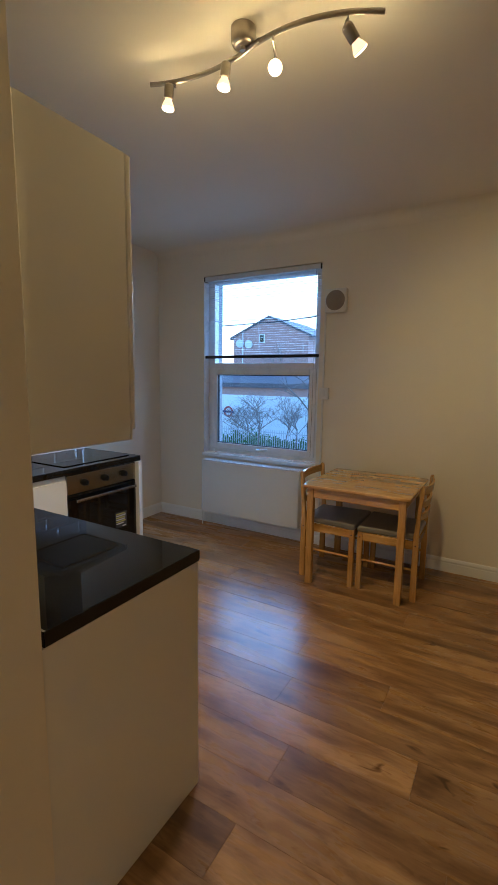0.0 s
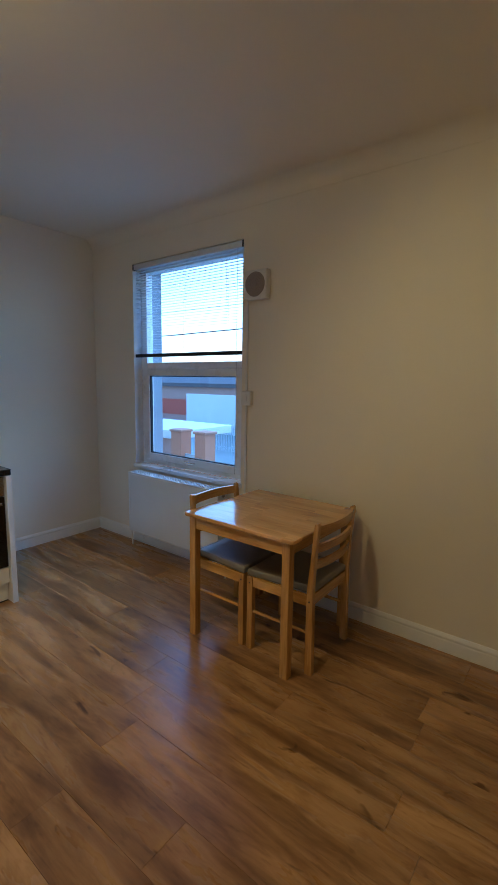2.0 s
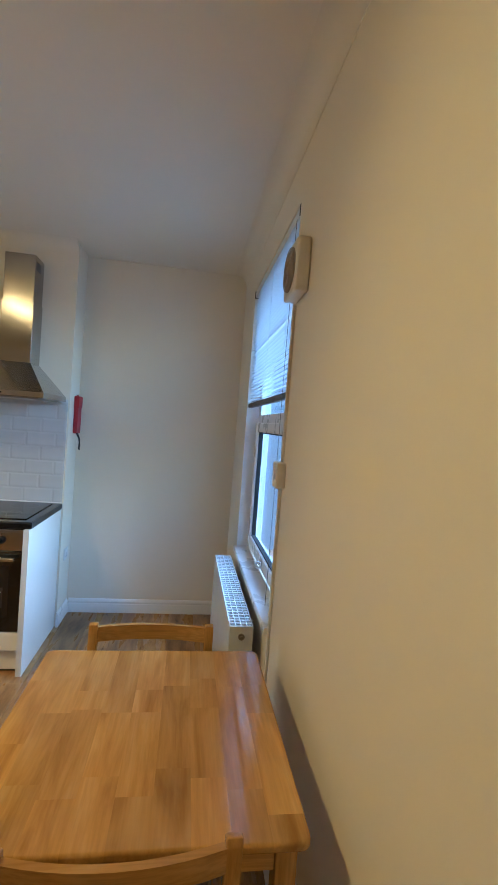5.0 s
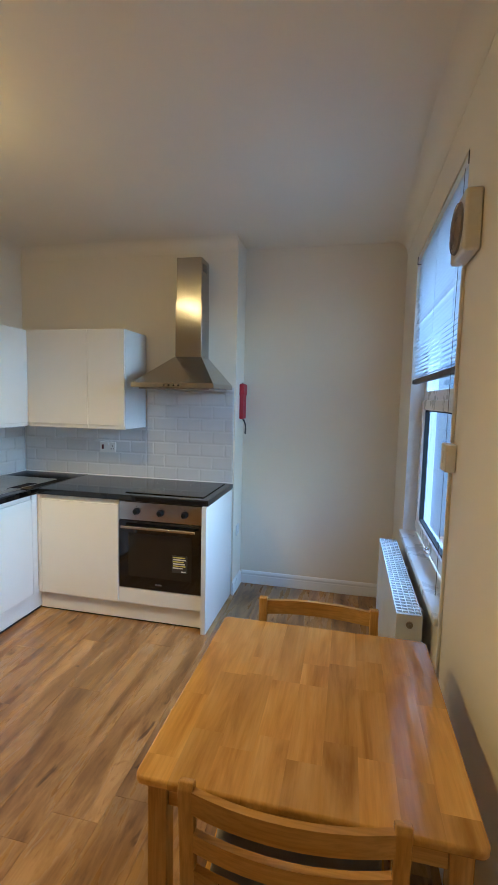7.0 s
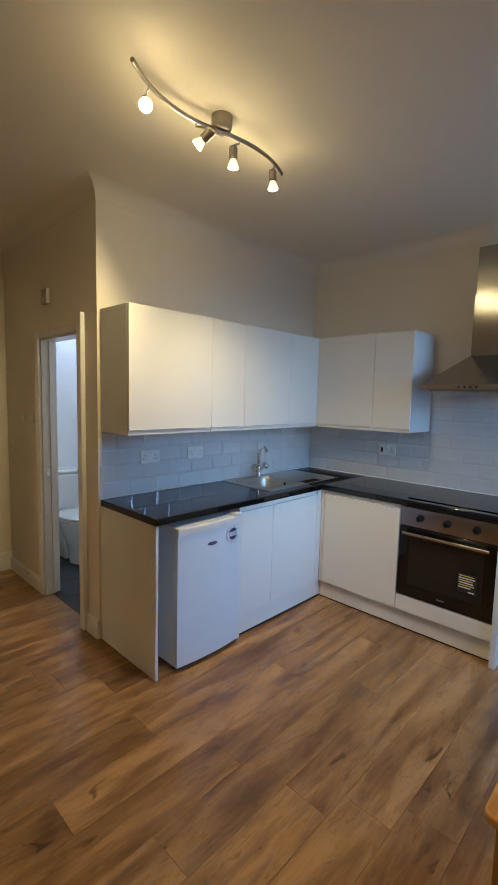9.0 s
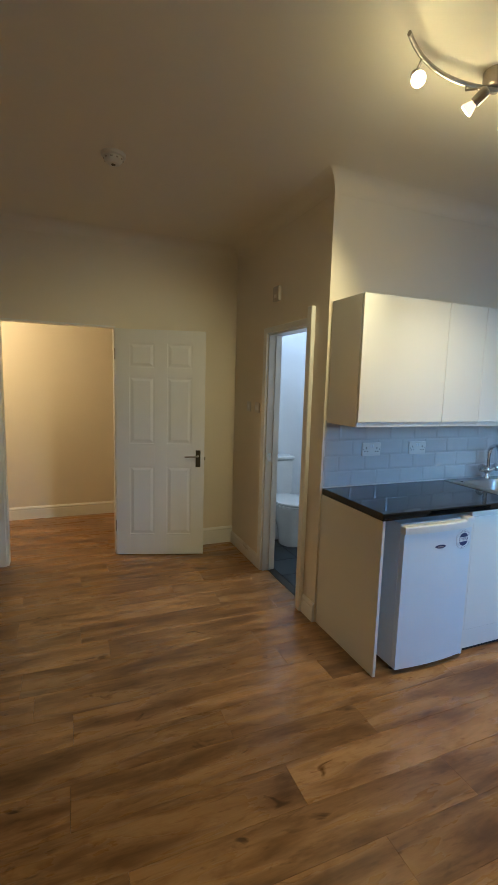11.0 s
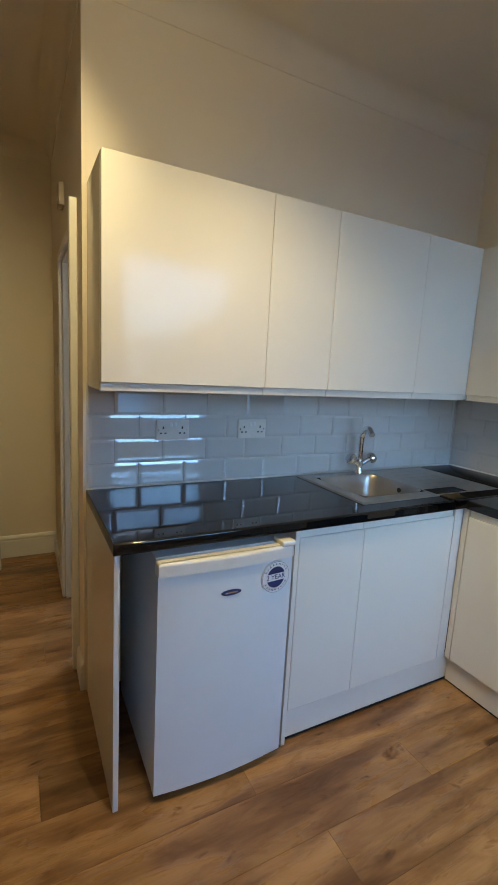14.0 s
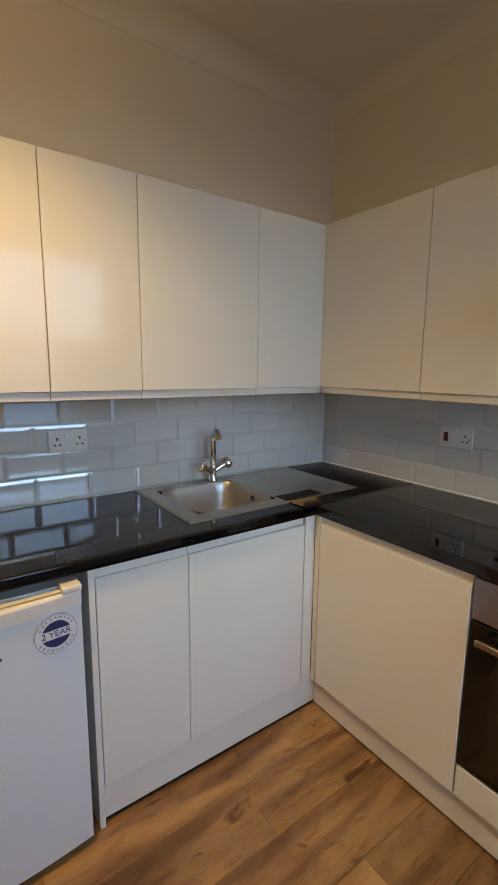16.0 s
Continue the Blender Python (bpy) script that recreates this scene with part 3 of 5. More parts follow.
prism(slat_bm, [(-0.0125, 0.0), (-0.006, 0.0008), (0.0, 0.0011), (0.006, 0.0008), (0.0125, 0.0), (0.006, 0.0005), (0.0, 0.0008), (-0.006, 0.0005)], "x", -0.605, 0.605)
slat_me = mesh_of("slat", slat_bm, SLATM)
for k in range(33):
    s = new("slat", slat_me)
    s.parent = blind
    s.matrix_basis = pose(0.0, -0.013, 1.728 + k * 0.0212 - 2.42, 24 if k == 15 else 5.5 + 1.0 * math.sin(k * 1.7), 0, 0)
for x in (-2.25, -1.80, -1.35):
    part("ladder_cord", rod(rod(bmesh.new(), (x, 4.0295, 1.71), (x, 4.0295, 2.44), 0.0006, sides=5), (x, 4.0545, 1.71), (x, 4.0545, 2.44), 0.0006, sides=5), SLATM, blind)
part("pull_cord", tube(bmesh.new(), [(-1.235, 4.018, 2.43), (-1.236, 4.014, 1.9), (-1.233, 4.012, 1.2), (-1.236, 4.01, 0.80)], 0.0012, 6), DARKGR, blind, "thin hanging pull cord")

# ---- radiator ----
rad = thing("radiator", "white double panel radiator under the window", "radiator", -1.80, 3.93, 0.15)
for y0, y1 in ((3.872, 3.884), (3.962, 3.974)):
    part("panel", boxes((-2.335, -1.285, y0, y1, 0.155, 0.675), bevel=0.005, segments=2), FRID, rad)
part("side_cover", boxes((-2.342, -2.334, 3.871, 3.976, 0.16, 0.688), bevel=0.002), FRID, rad)
part("side_cover", boxes((-1.286, -1.278, 3.871, 3.976, 0.16, 0.688), bevel=0.002), FRID, rad)
grille = boxes((-2.334, -1.286, 3.871, 3.876, 0.674, 0.689), (-2.334, -1.286, 3.971, 3.976, 0.674, 0.689), (-2.334, -1.286, 3.921, 3.925, 0.68, 0.689), (-2.334, -1.286, 3.897, 3.900, 0.68, 0.689), (-2.334, -1.286, 3.947, 3.950, 0.68, 0.689))
for k in range(36):
    x = -2.334 + 1.048 * k / 35
    box(grille, x - 0.0045, x + 0.0045, 3.876, 3.971, 0.682, 0.688)
part("top_grille", grille, FRID, rad, "slotted top grille")
fins = bmesh.new()
for k in range(40):
    x = -2.32 + 1.02 * k / 39
    box(fins, x - 0.001, x + 0.001, 3.886, 3.960, 0.18, 0.65)
part("convector_fins", fins, CARC, rad)
part("bleed_valve", rod(rod(bmesh.new(), (-1.279, 3.925, 0.645), (-1.27, 3.925, 0.645), 0.014, sides=16), (-1.271, 3.925, 0.645), (-1.262, 3.925, 0.645), 0.007, sides=8), NICKEL, rad, "brass bleed plug")
valve = lathe(bmesh.new(), [(0.012, 0), (0.014, 0.03), (0.02, 0.035), (0.02, 0.085), (0.014, 0.095)], pose(-1.25, 3.925, 0.17), 16)
rod(valve, (-1.25, 3.925, 0.0), (-1.25, 3.925, 0.17), 0.0075, sides=10)
rod(valve, (-1.286, 3.925, 0.185), (-1.25, 3.925, 0.185), 0.009, sides=10)
part("valve", valve, PLAST, rad, "white valve head on a pipe")
lock = lathe(bmesh.new(), [(0.012, 0), (0.013, 0.03), (0.013, 0.055), (0.009, 0.06)], pose(-2.37, 3.925, 0.16), 12)
rod(lock, (-2.37, 3.925, 0.0), (-2.37, 3.925, 0.17), 0.0075, sides=10)
rod(lock, (-2.37, 3.925, 0.18), (-2.335, 3.925, 0.18), 0.009, sides=10)
part("valve", lock, PLAST, rad, "white lockshield valve on a pipe")
for x in (-2.1, -1.56):
    part("bracket", boxes((x, x + 0.04, 3.974, YN, 0.25, 0.6)), CARC, rad)

# ---- extractor fan, trunking, switch box on the window wall ----
fan = thing("extractor_fan", "white wall extractor fan with round brown-grey grille", "fan", -1.02, 3.97, 2.07)
part("housing", boxes((-1.132, -0.945, 3.966, YN, 2.05, 2.245), bevel=0.012, segments=3), PLAST, fan)
FM = pose(-1.039, 3.967, 2.148, 90, 0, 0)
part("grille_disc", lathe(bmesh.new(), [(0.078, -0.001), (0.082, 0.002), (0.076, 0.005), (0.02, 0.006)], FM, 32), FANGR, fan)
for r in (0.022, 0.036, 0.05, 0.064, 0.077):
    part("grille_ring", tube(bmesh.new(), [FM @ Vector((r * math.cos(a * math.pi / 14), r * math.sin(a * math.pi / 14), 0.008)) for a in range(29)], 0.0022, 6), FANGR, fan)
part("hub", lathe(bmesh.new(), [(0.018, 0.004), (0.018, 0.01), (0.012, 0.013)], FM, 20), FANGR, fan)
single("cable_trunking", boxes((-1.145, -1.129, YN - 0.012, YN, 0.127, 1.322), (-1.145, -1.129, YN - 0.012, YN, 1.428, 2.05), bevel=0.002), PLAST, "thin white cable trunking beside the window", "trunking")
sw = thing("fan_switch", "white fused switch box on the wall by the window", "switch", -1.12, 4.0, 1.322)
part("box", boxes((-1.165, -1.078, 3.983, YN, 1.324, 1.426), bevel=0.006, segments=2), PLAST, sw)
part("rocker", boxes((-1.135, -1.108, 3.979, 3.984, 1.355, 1.40), bevel=0.002), PLAST, sw)

# ---- worktops ----
WZ0, WZ1 = 0.868, 0.908
SB = (-2.035, -1.655, 0.985, 1.355)          # sink bowl cut-out: x, x, y, y
wt = bmesh.new()
for row in ((-0.60, SB[1], 0.902, 1.505), (XW + 0.012, SB[0], 0.902, 1.505), (SB[0], SB[1], 0.902, SB[2]), (SB[0], SB[1], SB[3], 1.505)):
    box(wt, *row, WZ0, WZ1)
bmesh.ops.remove_doubles(wt, verts=wt.verts, dist=0.0004)
front = [e for e in wt.edges if all(abs(v.co.y - 1.505) < 1e-4 for v in e.verts) and abs(e.verts[0].co.z - e.verts[1].co.z) < 1e-4]
bmesh.ops.bevel(wt, geom=front, offset=0.008, segments=3, profile=0.5, affect="EDGES")
top_a = thing("worktop", "glossy black laminate worktop over the sink units", "worktop", -1.6, 1.2, WZ0)
part("slab", wt, BLACKTOP, top_a)
part("end_edging", boxes((-0.5995, -0.598, 0.904, 1.498, WZ0 + 0.001, WZ1 - 0.0005)), BLACKPL, top_a, "thin matt black end strip")
top_b = thing("worktop", "glossy black laminate worktop holding the hob", "worktop", -2.5, 2.1, WZ0)
part("slab", boxes((XW + 0.012, -2.10, 1.508, 2.772, WZ0, WZ1), bevel=0.006, segments=3), BLACKTOP, top_b)
part("end_edging", boxes((XW + 0.014, -2.107, 2.7725, 2.774, WZ0 + 0.001, WZ1 - 0.0005)), BLACKPL, top_b, "thin matt black end strip")
single("sealant_bead", prism(bmesh.new(), [(0.902, WZ1), (0.909, WZ1), (0.902, WZ1 + 0.007)], "x", XW + 0.012, -0.60), PLAST, "white sealant bead along the worktop", "sealant")
single("sealant_bead", prism(bmesh.new(), [(XW + 0.012, WZ1), (XW + 0.019, WZ1), (XW + 0.012, WZ1 + 0.007)], "y", 0.91, 2.772), PLAST, "white sealant bead along the worktop", "sealant")


# ---- cabinets ----
def door_front(cab, axis, face, out, a, b, z0, z1, grip):
    """A slab door with a rounded finger-grip lip along one long edge; axis: the way it runs, out: the way it faces."""
    g, t, lip = 0.001, 0.018, 0.028
    bm = bmesh.new()
    sign = 1 if b > a else -1
    lo, hi = min(a, b) + g, max(a, b) - g
    def put(f0, f1, z_0, z_1, bev):
        if axis == "x":
            box(bm, lo, hi, f0, f1, z_0, z_1, bevel=bev, segments=2)
        else:
            box(bm, f0, f1, lo, hi, z_0, z_1, bevel=bev, segments=2)
    back = face - out * t
    if grip == "bottom":
        put(back, face, z0 + lip, z1, 0.003)
        put(back, face - out * 0.011, z0, z0 + lip + 0.004, 0.002)
    elif grip == "top":
        put(back, face, z0, z1 - lip, 0.003)
        put(back, face - out * 0.011, z1 - lip - 0.004, z1, 0.002)
    else:
        put(back, face, z0, z1, 0.003)
    return part("door", bm, CAB, cab)


def wall_unit(label, axis, face, out, back, a, b, doors, z0=1.325, z1=2.057):
    lo, hi = min(a, b), max(a, b)
    mid, depth = (lo + hi) / 2, (face + back) / 2
    cab = thing("wall_cabinet", label, "cabinet", *((mid, depth) if axis == "x" else (depth, mid)), z0, group="wall cabinets")
    f = face - out * 0.02
    bm = bmesh.new()
    q = min(back, f), max(back, f)
    box(bm, *((lo + 0.0005, hi - 0.0005, *q) if axis == "x" else (*q, lo + 0.0005, hi - 0.0005)), z0 + 0.004, z1, bevel=0.0015)
    part("body", bm, CARC, cab)
    for d0, d1 in doors:
        door_front(cab, axis, face, out, d0, d1, z0, z1, "bottom")
    return cab


wall_unit("white handleless wall cabinet, 60 cm wide, doors shut", "x", 1.22, 1, 0.902, -0.622, -1.217, [(-0.606, -1.217)])
wall_unit("white handleless narrow wall cabinet, door shut", "x", 1.22, 1, 0.902, -1.217, -1.518, [(-1.217, -1.518)])
wall_unit("white handleless wall cabinet over the sink, door shut", "x", 1.22, 1, 0.902, -1.518, -2.018, [(-1.518, -2.018)])
wall_unit("white corner wall cabinet with a plain filler front", "x", 1.218, 1, 0.902, -2.018, XW + 0.012, [(-2.018, -2.386)])
wall_unit("white handleless wall cabinet beside the corner, door shut", "y", -2.38, 1, XW + 0.012, 1.2205, 1.734, [(1.2185, 1.734)])
wall_unit("white handleless narrow wall cabinet beside the hood", "y", -2.38, 1, XW + 0.012, 1.734, 2.035, [(1.734, 2.035)])
cep = thing("cabinet_end_panel", "white end panel of the wall cabinets", "panel", -0.614, 1.05, 1.325)
part("board", boxes((-0.622, -0.606, 0.902, 1.1985, 1.325, 2.057), bevel=0.0015), CAB, cep)
part("edge_band", boxes((-0.6215, -0.6065, 1.1988, 1.20, 1.3255, 2.0565)), CARC, cep)


def base_unit(label, axis, face, out, back, a, b, doors, z1=0.864):
    lo, hi = min(a, b), max(a, b)
    mid, depth = (lo + hi) / 2, (face + back) / 2
    cab = thing("base_cabinet", label, "cabinet", *((mid, depth) if axis == "x" else (depth, mid)), 0.0, group="base cabinets")
    f = face - out * 0.02
    q = min(back, f), max(back, f)
    wall = 0.016
    bm = bmesh.new()
    spans = [(lo, lo + wall, *q, 0.14, z1), (hi - wall, hi, *q, 0.14, z1), (lo + wall, hi - wall, *q, 0.14, 0.156)]
    for s in spans:
        box(bm, *(s if axis == "x" else (s[2], s[3], s[0], s[1], s[4], s[5])))
    part("body", bm, CARC, cab)
    for u in (lo + 0.06, hi - 0.06):
        for v in (q[0] + 0.08, q[1] - 0.09):
            part("leg", rod(bmesh.new(), (u, v, 0.0) if axis == "x" else (v, u, 0.0), (u, v, 0.142) if axis == "x" else (v, u, 0.142), 0.018), BLACKPL, cab)
    for d0, d1 in doors:
        door_front(cab, axis, face, out, d0, d1, 0.142, 0.862, "top")
    return cab


base_unit("white handleless sink base cabinet with two shut doors", "x", 1.490, 1, 0.93, -1.247, -2.06, [(-1.247, -1.548), (-1.548, -2.06)])
base_unit("white handleless corner base cabinet, door shut", "y", -2.115, 1, -2.70, 1.52, 2.124, [(1.516, 2.124)])
single("corner_post", boxes((-2.115, -2.063, 1.472, 1.488, 0.142, 0.862), (-2.133, -2.115, 1.49, 1.514, 0.142, 0.862), bevel=0.001), CAB, "white filler post in the corner of the base units", "post")
for label, board, foot in (("white plinth board under the sink cabinet", (-2.16, -1.227, 1.463, 1.480, 0.020, 0.140), (-2.15, -1.23, 1.45, 1.470, 0.0, 0.022)), ("white plinth board under the oven run", (-2.167, -2.150, 1.482, 2.732, 0.012, 0.140), (-2.18, -2.158, 1.484, 2.73, 0.0, 0.014))):
    pln = thing("plinth", label, "plinth", (board[0] + board[1]) / 2, (board[2] + board[3]) / 2, 0.0)
    part("board", boxes(board, bevel=0.001), CAB, pln)
    # Near-black strip in place of the shade below the plinth board.
    part("shadow_gap_strip", boxes(foot), RUBBER, pln, "black strip standing for the shadow gap under the plinth")
single("base_side_panel", boxes((-1.245, -1.227, 0.91, 1.492, 0.0, 0.866), bevel=0.001), CAB, "white side panel between fridge and sink cabinet", "panel")
for label, face, edge in (("white end panel of the base units", (-0.618, -0.600, 0.892, 1.4935), (-0.6175, -0.6005, 1.4938, 1.495)), ("white end panel beside the oven", (-2.735, -2.0895, 2.735, 2.768), (-2.0892, -2.088, 2.7355, 2.7675))):
    bep = thing("base_end_panel", label, "panel", (face[0] + face[1]) / 2, (face[2] + face[3]) / 2, 0.0)
    part("board", boxes((*face, 0.0, 0.866), bevel=0.0015), CAB, bep)
    part("edge_band", boxes((*edge, 0.0005, 0.8655)), CARC, bep)
single("oven_filler_panel", boxes((-2.135, -2.117, 2.127, 2.731, 0.142, 0.247), bevel=0.002), CAB, "white filler panel below the oven", "panel")

# ---- oven ----
oven = thing("oven", "built-in single oven, steel control panel and black glass door", "oven", -2.4, 2.43, 0.25)
part("body", boxes((-2.68, -2.14, 2.14, 2.72, 0.25, 0.855)), DARKGR, oven)
part("control_panel", boxes((-2.14, -2.117, 2.128, 2.731, 0.733, 0.860), bevel=0.003), STEEL, oven)
part("door", boxes((-2.14, -2.117, 2.128, 2.731, 0.252, 0.729), bevel=0.004), BLACKGL, oven, "black glass door")
part("inner_window", boxes((-2.1172, -2.1164, 2.20, 2.66, 0.34, 0.645), bevel=0.0002), material("smoked_glass", (0.018, 0.016, 0.014), 0.03, scale=5, rough_var=0.01), oven, "smoked viewing glass")
hd = boxes((-2.085, -2.071, 2.165, 2.695, 0.682, 0.702), bevel=0.003)
box(hd, -2.118, -2.078, 2.19, 2.206, 0.686, 0.698)
box(hd, -2.118, -2.078, 2.654, 2.67, 0.686, 0.698)
part("handle", hd, STEEL, oven, "flat steel bar handle")
for y in (2.262, 2.435, 2.608):
    kn = lathe(bmesh.new(), [(0.024, 0), (0.023, 0.006), (0.019, 0.009), (0.0175, 0.026), (0.015, 0.029)], pose(-2.117, y, 0.797, 0, 90, 0), 24)
    box(kn, -2.095, -2.084, y - 0.004, y + 0.004, 0.778, 0.816, bevel=0.001)
    part("knob", kn, KNOB, oven, "black control knob")
    part("dial_mark", boxes((-2.1168, -2.1160, y - 0.003, y + 0.003, 0.828, 0.834)), BLACKPL, oven)
st = thing("energy_sticker", "small yellow and white printed sticker on the oven glass", "sticker", -2.1155, 2.59, 0.40)
part("backing", boxes((-2.1162, -2.1156, 2.520, 2.630, 0.395, 0.515)), BLACKPL, st)
for k, (w, mt) in enumerate(((0.088, YELLOW), (0.094, PALE), (0.080, YELLOW), (0.085, PALE), (0.090, YELLOW), (0.07, PALE))):
    z = 0.501 - k * 0.0145
    part("print_line", boxes((-2.1156, -2.1152, 2.527, 2.527 + w, z - 0.004, z + 0.004)), mt, st)
part("print_line", boxes((-2.1156, -2.1152, 2.585, 2.62, 0.401, 0.409)), PALE, st)
part("print_mark", boxes((-2.1172, -2.1162, 2.40, 2.445, 0.288, 0.298)), DARKGR, oven, "small grey printed mark")

# ---- hob, hood ----
hob = thing("hob", "black ceramic glass hob set in the worktop", "hob", -2.43, 2.43, WZ1)
part("glass_top", boxes((-2.69, -2.17, 2.15, 2.72, WZ1, WZ1 + 0.006), bevel=0.002, segments=2), BLACKGL, hob)
for x, y, r in ((-2.30, 2.29, 0.09), (-2.30, 2.58, 0.07), (-2.56, 2.29, 0.07), (-2.56, 2.58, 0.09)):
    part("zone_ring", tube(bmesh.new(), [(x + r * math.cos(a * math.pi / 16), y + r * math.sin(a * math.pi / 16), WZ1 + 0.0061) for a in range(33)], 0.0012, 4, 0.2), DARKGR, hob)

hood = thing("cooker_hood", "stainless steel chimney cooker hood above the hob", "cooker hood", -2.5, 2.45, 1.637)
HX0, HX1, HY0, HY1 = XW + 0.001, -2.245, 2.155, 2.752
part("canopy_edge", boxes((HX0, HX1, HY0, HY1, 1.637, 1.672), bevel=0.002), STEEL, hood)
can = bmesh.new()
low = [can.verts.new((x, y, 1.672)) for x, y in ((HX0, HY0 + 0.004), (HX1 - 0.004, HY0 + 0.004), (HX1 - 0.004, HY1 - 0.004), (HX0, HY1 - 0.004))]
top = [can.verts.new((x, y, 1.875)) for x, y in ((HX0, 2.352), (-2.56, 2.352), (-2.56, 2.559), (HX0, 2.559))]
for k in range(4):
    can.faces.new((low[k], low[(k + 1) % 4], top[(k + 1) % 4], top[k]))
can.faces.new(top)
can.faces.new(low[::-1])
part("canopy", can, STEEL, hood, smooth=0)
part("lower_chimney", boxes((HX0, -2.562, 2.354, 2.557, 1.87, 2.285), bevel=0.002), STEEL, hood)
part("upper_chimney", boxes((HX0, -2.568, 2.359, 2.552, 2.28, 2.592), bevel=0.002), STEEL, hood)
slots = bmesh.new()
for k in range(5):
    box(slots, -2.68, -2.59, 2.5515, 2.553, 2.50 + k * 0.012, 2.506 + k * 0.012)
part("vent_slots", slots, BLACKPL, hood, "dark vent slots")
part("filter", boxes((HX0 + 0.04, HX1 - 0.04, HY0 + 0.04, HY1 - 0.04, 1.628, 1.638), bevel=0.002), NICKEL, hood, "grey mesh grease filter")
for k in range(4):
    y = 2.40 + k * 0.035
    part("button", rod(bmesh.new(), (HX1, y, 1.654), (HX1 + 0.004, y, 1.654), 0.006), BLACKPL, hood)

# ---- fire blanket ----
fb = thing("fire_blanket", "red fire blanket pouch with black tape on the wall", "fire blanket", -2.92, 2.80, 1.40)
pouch = boxes((-2.975, -2.862, 2.781, 2.812, 1.412, 1.69), bevel=0.008, segments=2)
part("pouch", pouch, RED, fb)
part("flap", boxes((-2.978, -2.859, 2.779, 2.816, 1.60, 1.692), bevel=0.006), RED, fb)
part("hook", rod(bmesh.new(), (-2.918, 2.78, 1.70), (-2.918, 2.80, 1.70), 0.006), CHROME, fb)
part("pull_tape", tube(tube(bmesh.new(), [(-2.94, 2.80, 1.414), (-2.95, 2.815, 1.37), (-2.955, 2.815, 1.33), (-2.96, 2.81, 1.29)], 0.006, 6, 0.5), [(-2.90, 2.80, 1.414), (-2.93, 2.815, 1.37), (-2.945, 2.82, 1.32), (-2.94, 2.82, 1.285)], 0.006, 6, 0.5), BLACKPL, fb)

# ---- sink and tap ----
sink = thing("sink", "stainless steel inset sink with drainer on the worktop", "sink", -2.02, 1.17, WZ1)
SX0, SX1, SY0, SY1, SZ = -2.44, -1.59, 0.925, 1.422, WZ1 + 0.004
rim = bmesh.new()
for row in ((SX0, SB[0] + 0.004, SY0, SY1), (SB[1] - 0.004, SX1, SY0, SY1), (SB[0] + 0.004, SB[1] - 0.004, SY0, SB[2] + 0.004), (SB[0] + 0.004, SB[1] - 0.004, SB[3] - 0.004, SY1)):
    box(rim, *row, WZ1, SZ)
part("rim", rim, SINKM, sink, smooth=0)
part("raised_edge", tube(bmesh.new(), [(SX0 + 0.01, SY0 + 0.01, SZ), (SX1 - 0.01, SY0 + 0.01, SZ), (SX1 - 0.006, SY1 - 0.01, SZ), (SX0 + 0.01, SY1 - 0.006, SZ), (SX0 + 0.006, SY0 + 0.01, SZ)], 0.006, 8, 0.6), SINKM, sink)
bowl = bmesh.new()
rings = []
cx, cy = (SB[0] + SB[1]) / 2, (SB[2] + SB[3]) / 2
hx, hy = (SB[1] - SB[0]) / 2 - 0.004, (SB[3] - SB[2]) / 2 - 0.004
for shrink, z in ((0.0, SZ), (0.004, SZ - 0.004), (0.012, SZ - 0.03), (0.022, SZ - 0.11), (0.035, SZ - 0.14), (0.065, SZ - 0.152), (0.15, SZ - 0.155)):
    ring = []
    for k in range(40):
        a = 2 * math.pi * k / 40
        c, s = math.cos(a), math.sin(a)
        f = (abs(c) ** 7 + abs(s) ** 7) ** (-1 / 7)
        ring.append(bowl.verts.new((cx + (hx - shrink) * c * f, cy + (hy - shrink) * s * f, z)))
    rings.append(ring)
for a, b in zip(rings, rings[1:]):
    for k in range(40):
        bowl.faces.new((a[k], a[(k + 1) % 40], b[(k + 1) % 40], b[k]))
bowl.faces.new(rings[-1])
bmesh.ops.recalc_face_normals(bowl, faces=bowl.faces)
bmesh.ops.reverse_faces(bowl, faces=bowl.faces)
part("bowl", bowl, SINKM, sink, smooth=60)
part("overflow", lathe(bmesh.new(), [(0.012, 0), (0.012, 0.003), (0.008, 0.003)], pose(SB[0] + 0.02, 1.20, SZ - 0.035, 0, 90, 0), 16), BLACKPL, sink, "dark overflow hole")
part("drain", lathe(bmesh.new(), [(0.03, 0), (0.03, 0.003), (0.02, 0.004)], pose(cx, cy, SZ - 0.155), 20), CHROME, sink)
for k in range(6):
    y = 1.0 + k * 0.06
    part("drainer_ridge", tube(bmesh.new(), [(-2.39, y, SZ - 0.001), (-2.36, y, SZ), (-2.14, y, SZ), (-2.11, y, SZ - 0.001)], 0.006, 8, 0.25), SINKM, sink)

tap = thing("mixer_tap", "chrome two-handle kitchen mixer tap with swan neck", "tap", -1.955, 0.965, SZ)
TX, TY = -1.955, 0.965
part("base", lathe(bmesh.new(), [(0.024, 0), (0.024, 0.012), (0.017, 0.022), (0.016, 0.05), (0.02, 0.06), (0.02, 0.075), (0.012, 0.085)], pose(TX, TY, SZ), 24), CHROME, tap)
neck = [(TX, TY, SZ + 0.08), (TX, TY, SZ + 0.13), (TX, TY + 0.002, SZ + 0.19)] + arc((TX, TY + 0.004, SZ + 0.20), (TX + 0.012, TY + 0.03, SZ + 0.262), (TX + 0.04, TY + 0.10, SZ + 0.245), 8) + [(TX + 0.045, TY + 0.125, SZ + 0.222)]
part("spout", tube(bmesh.new(), neck, 0.0145, 14), CHROME, tap)
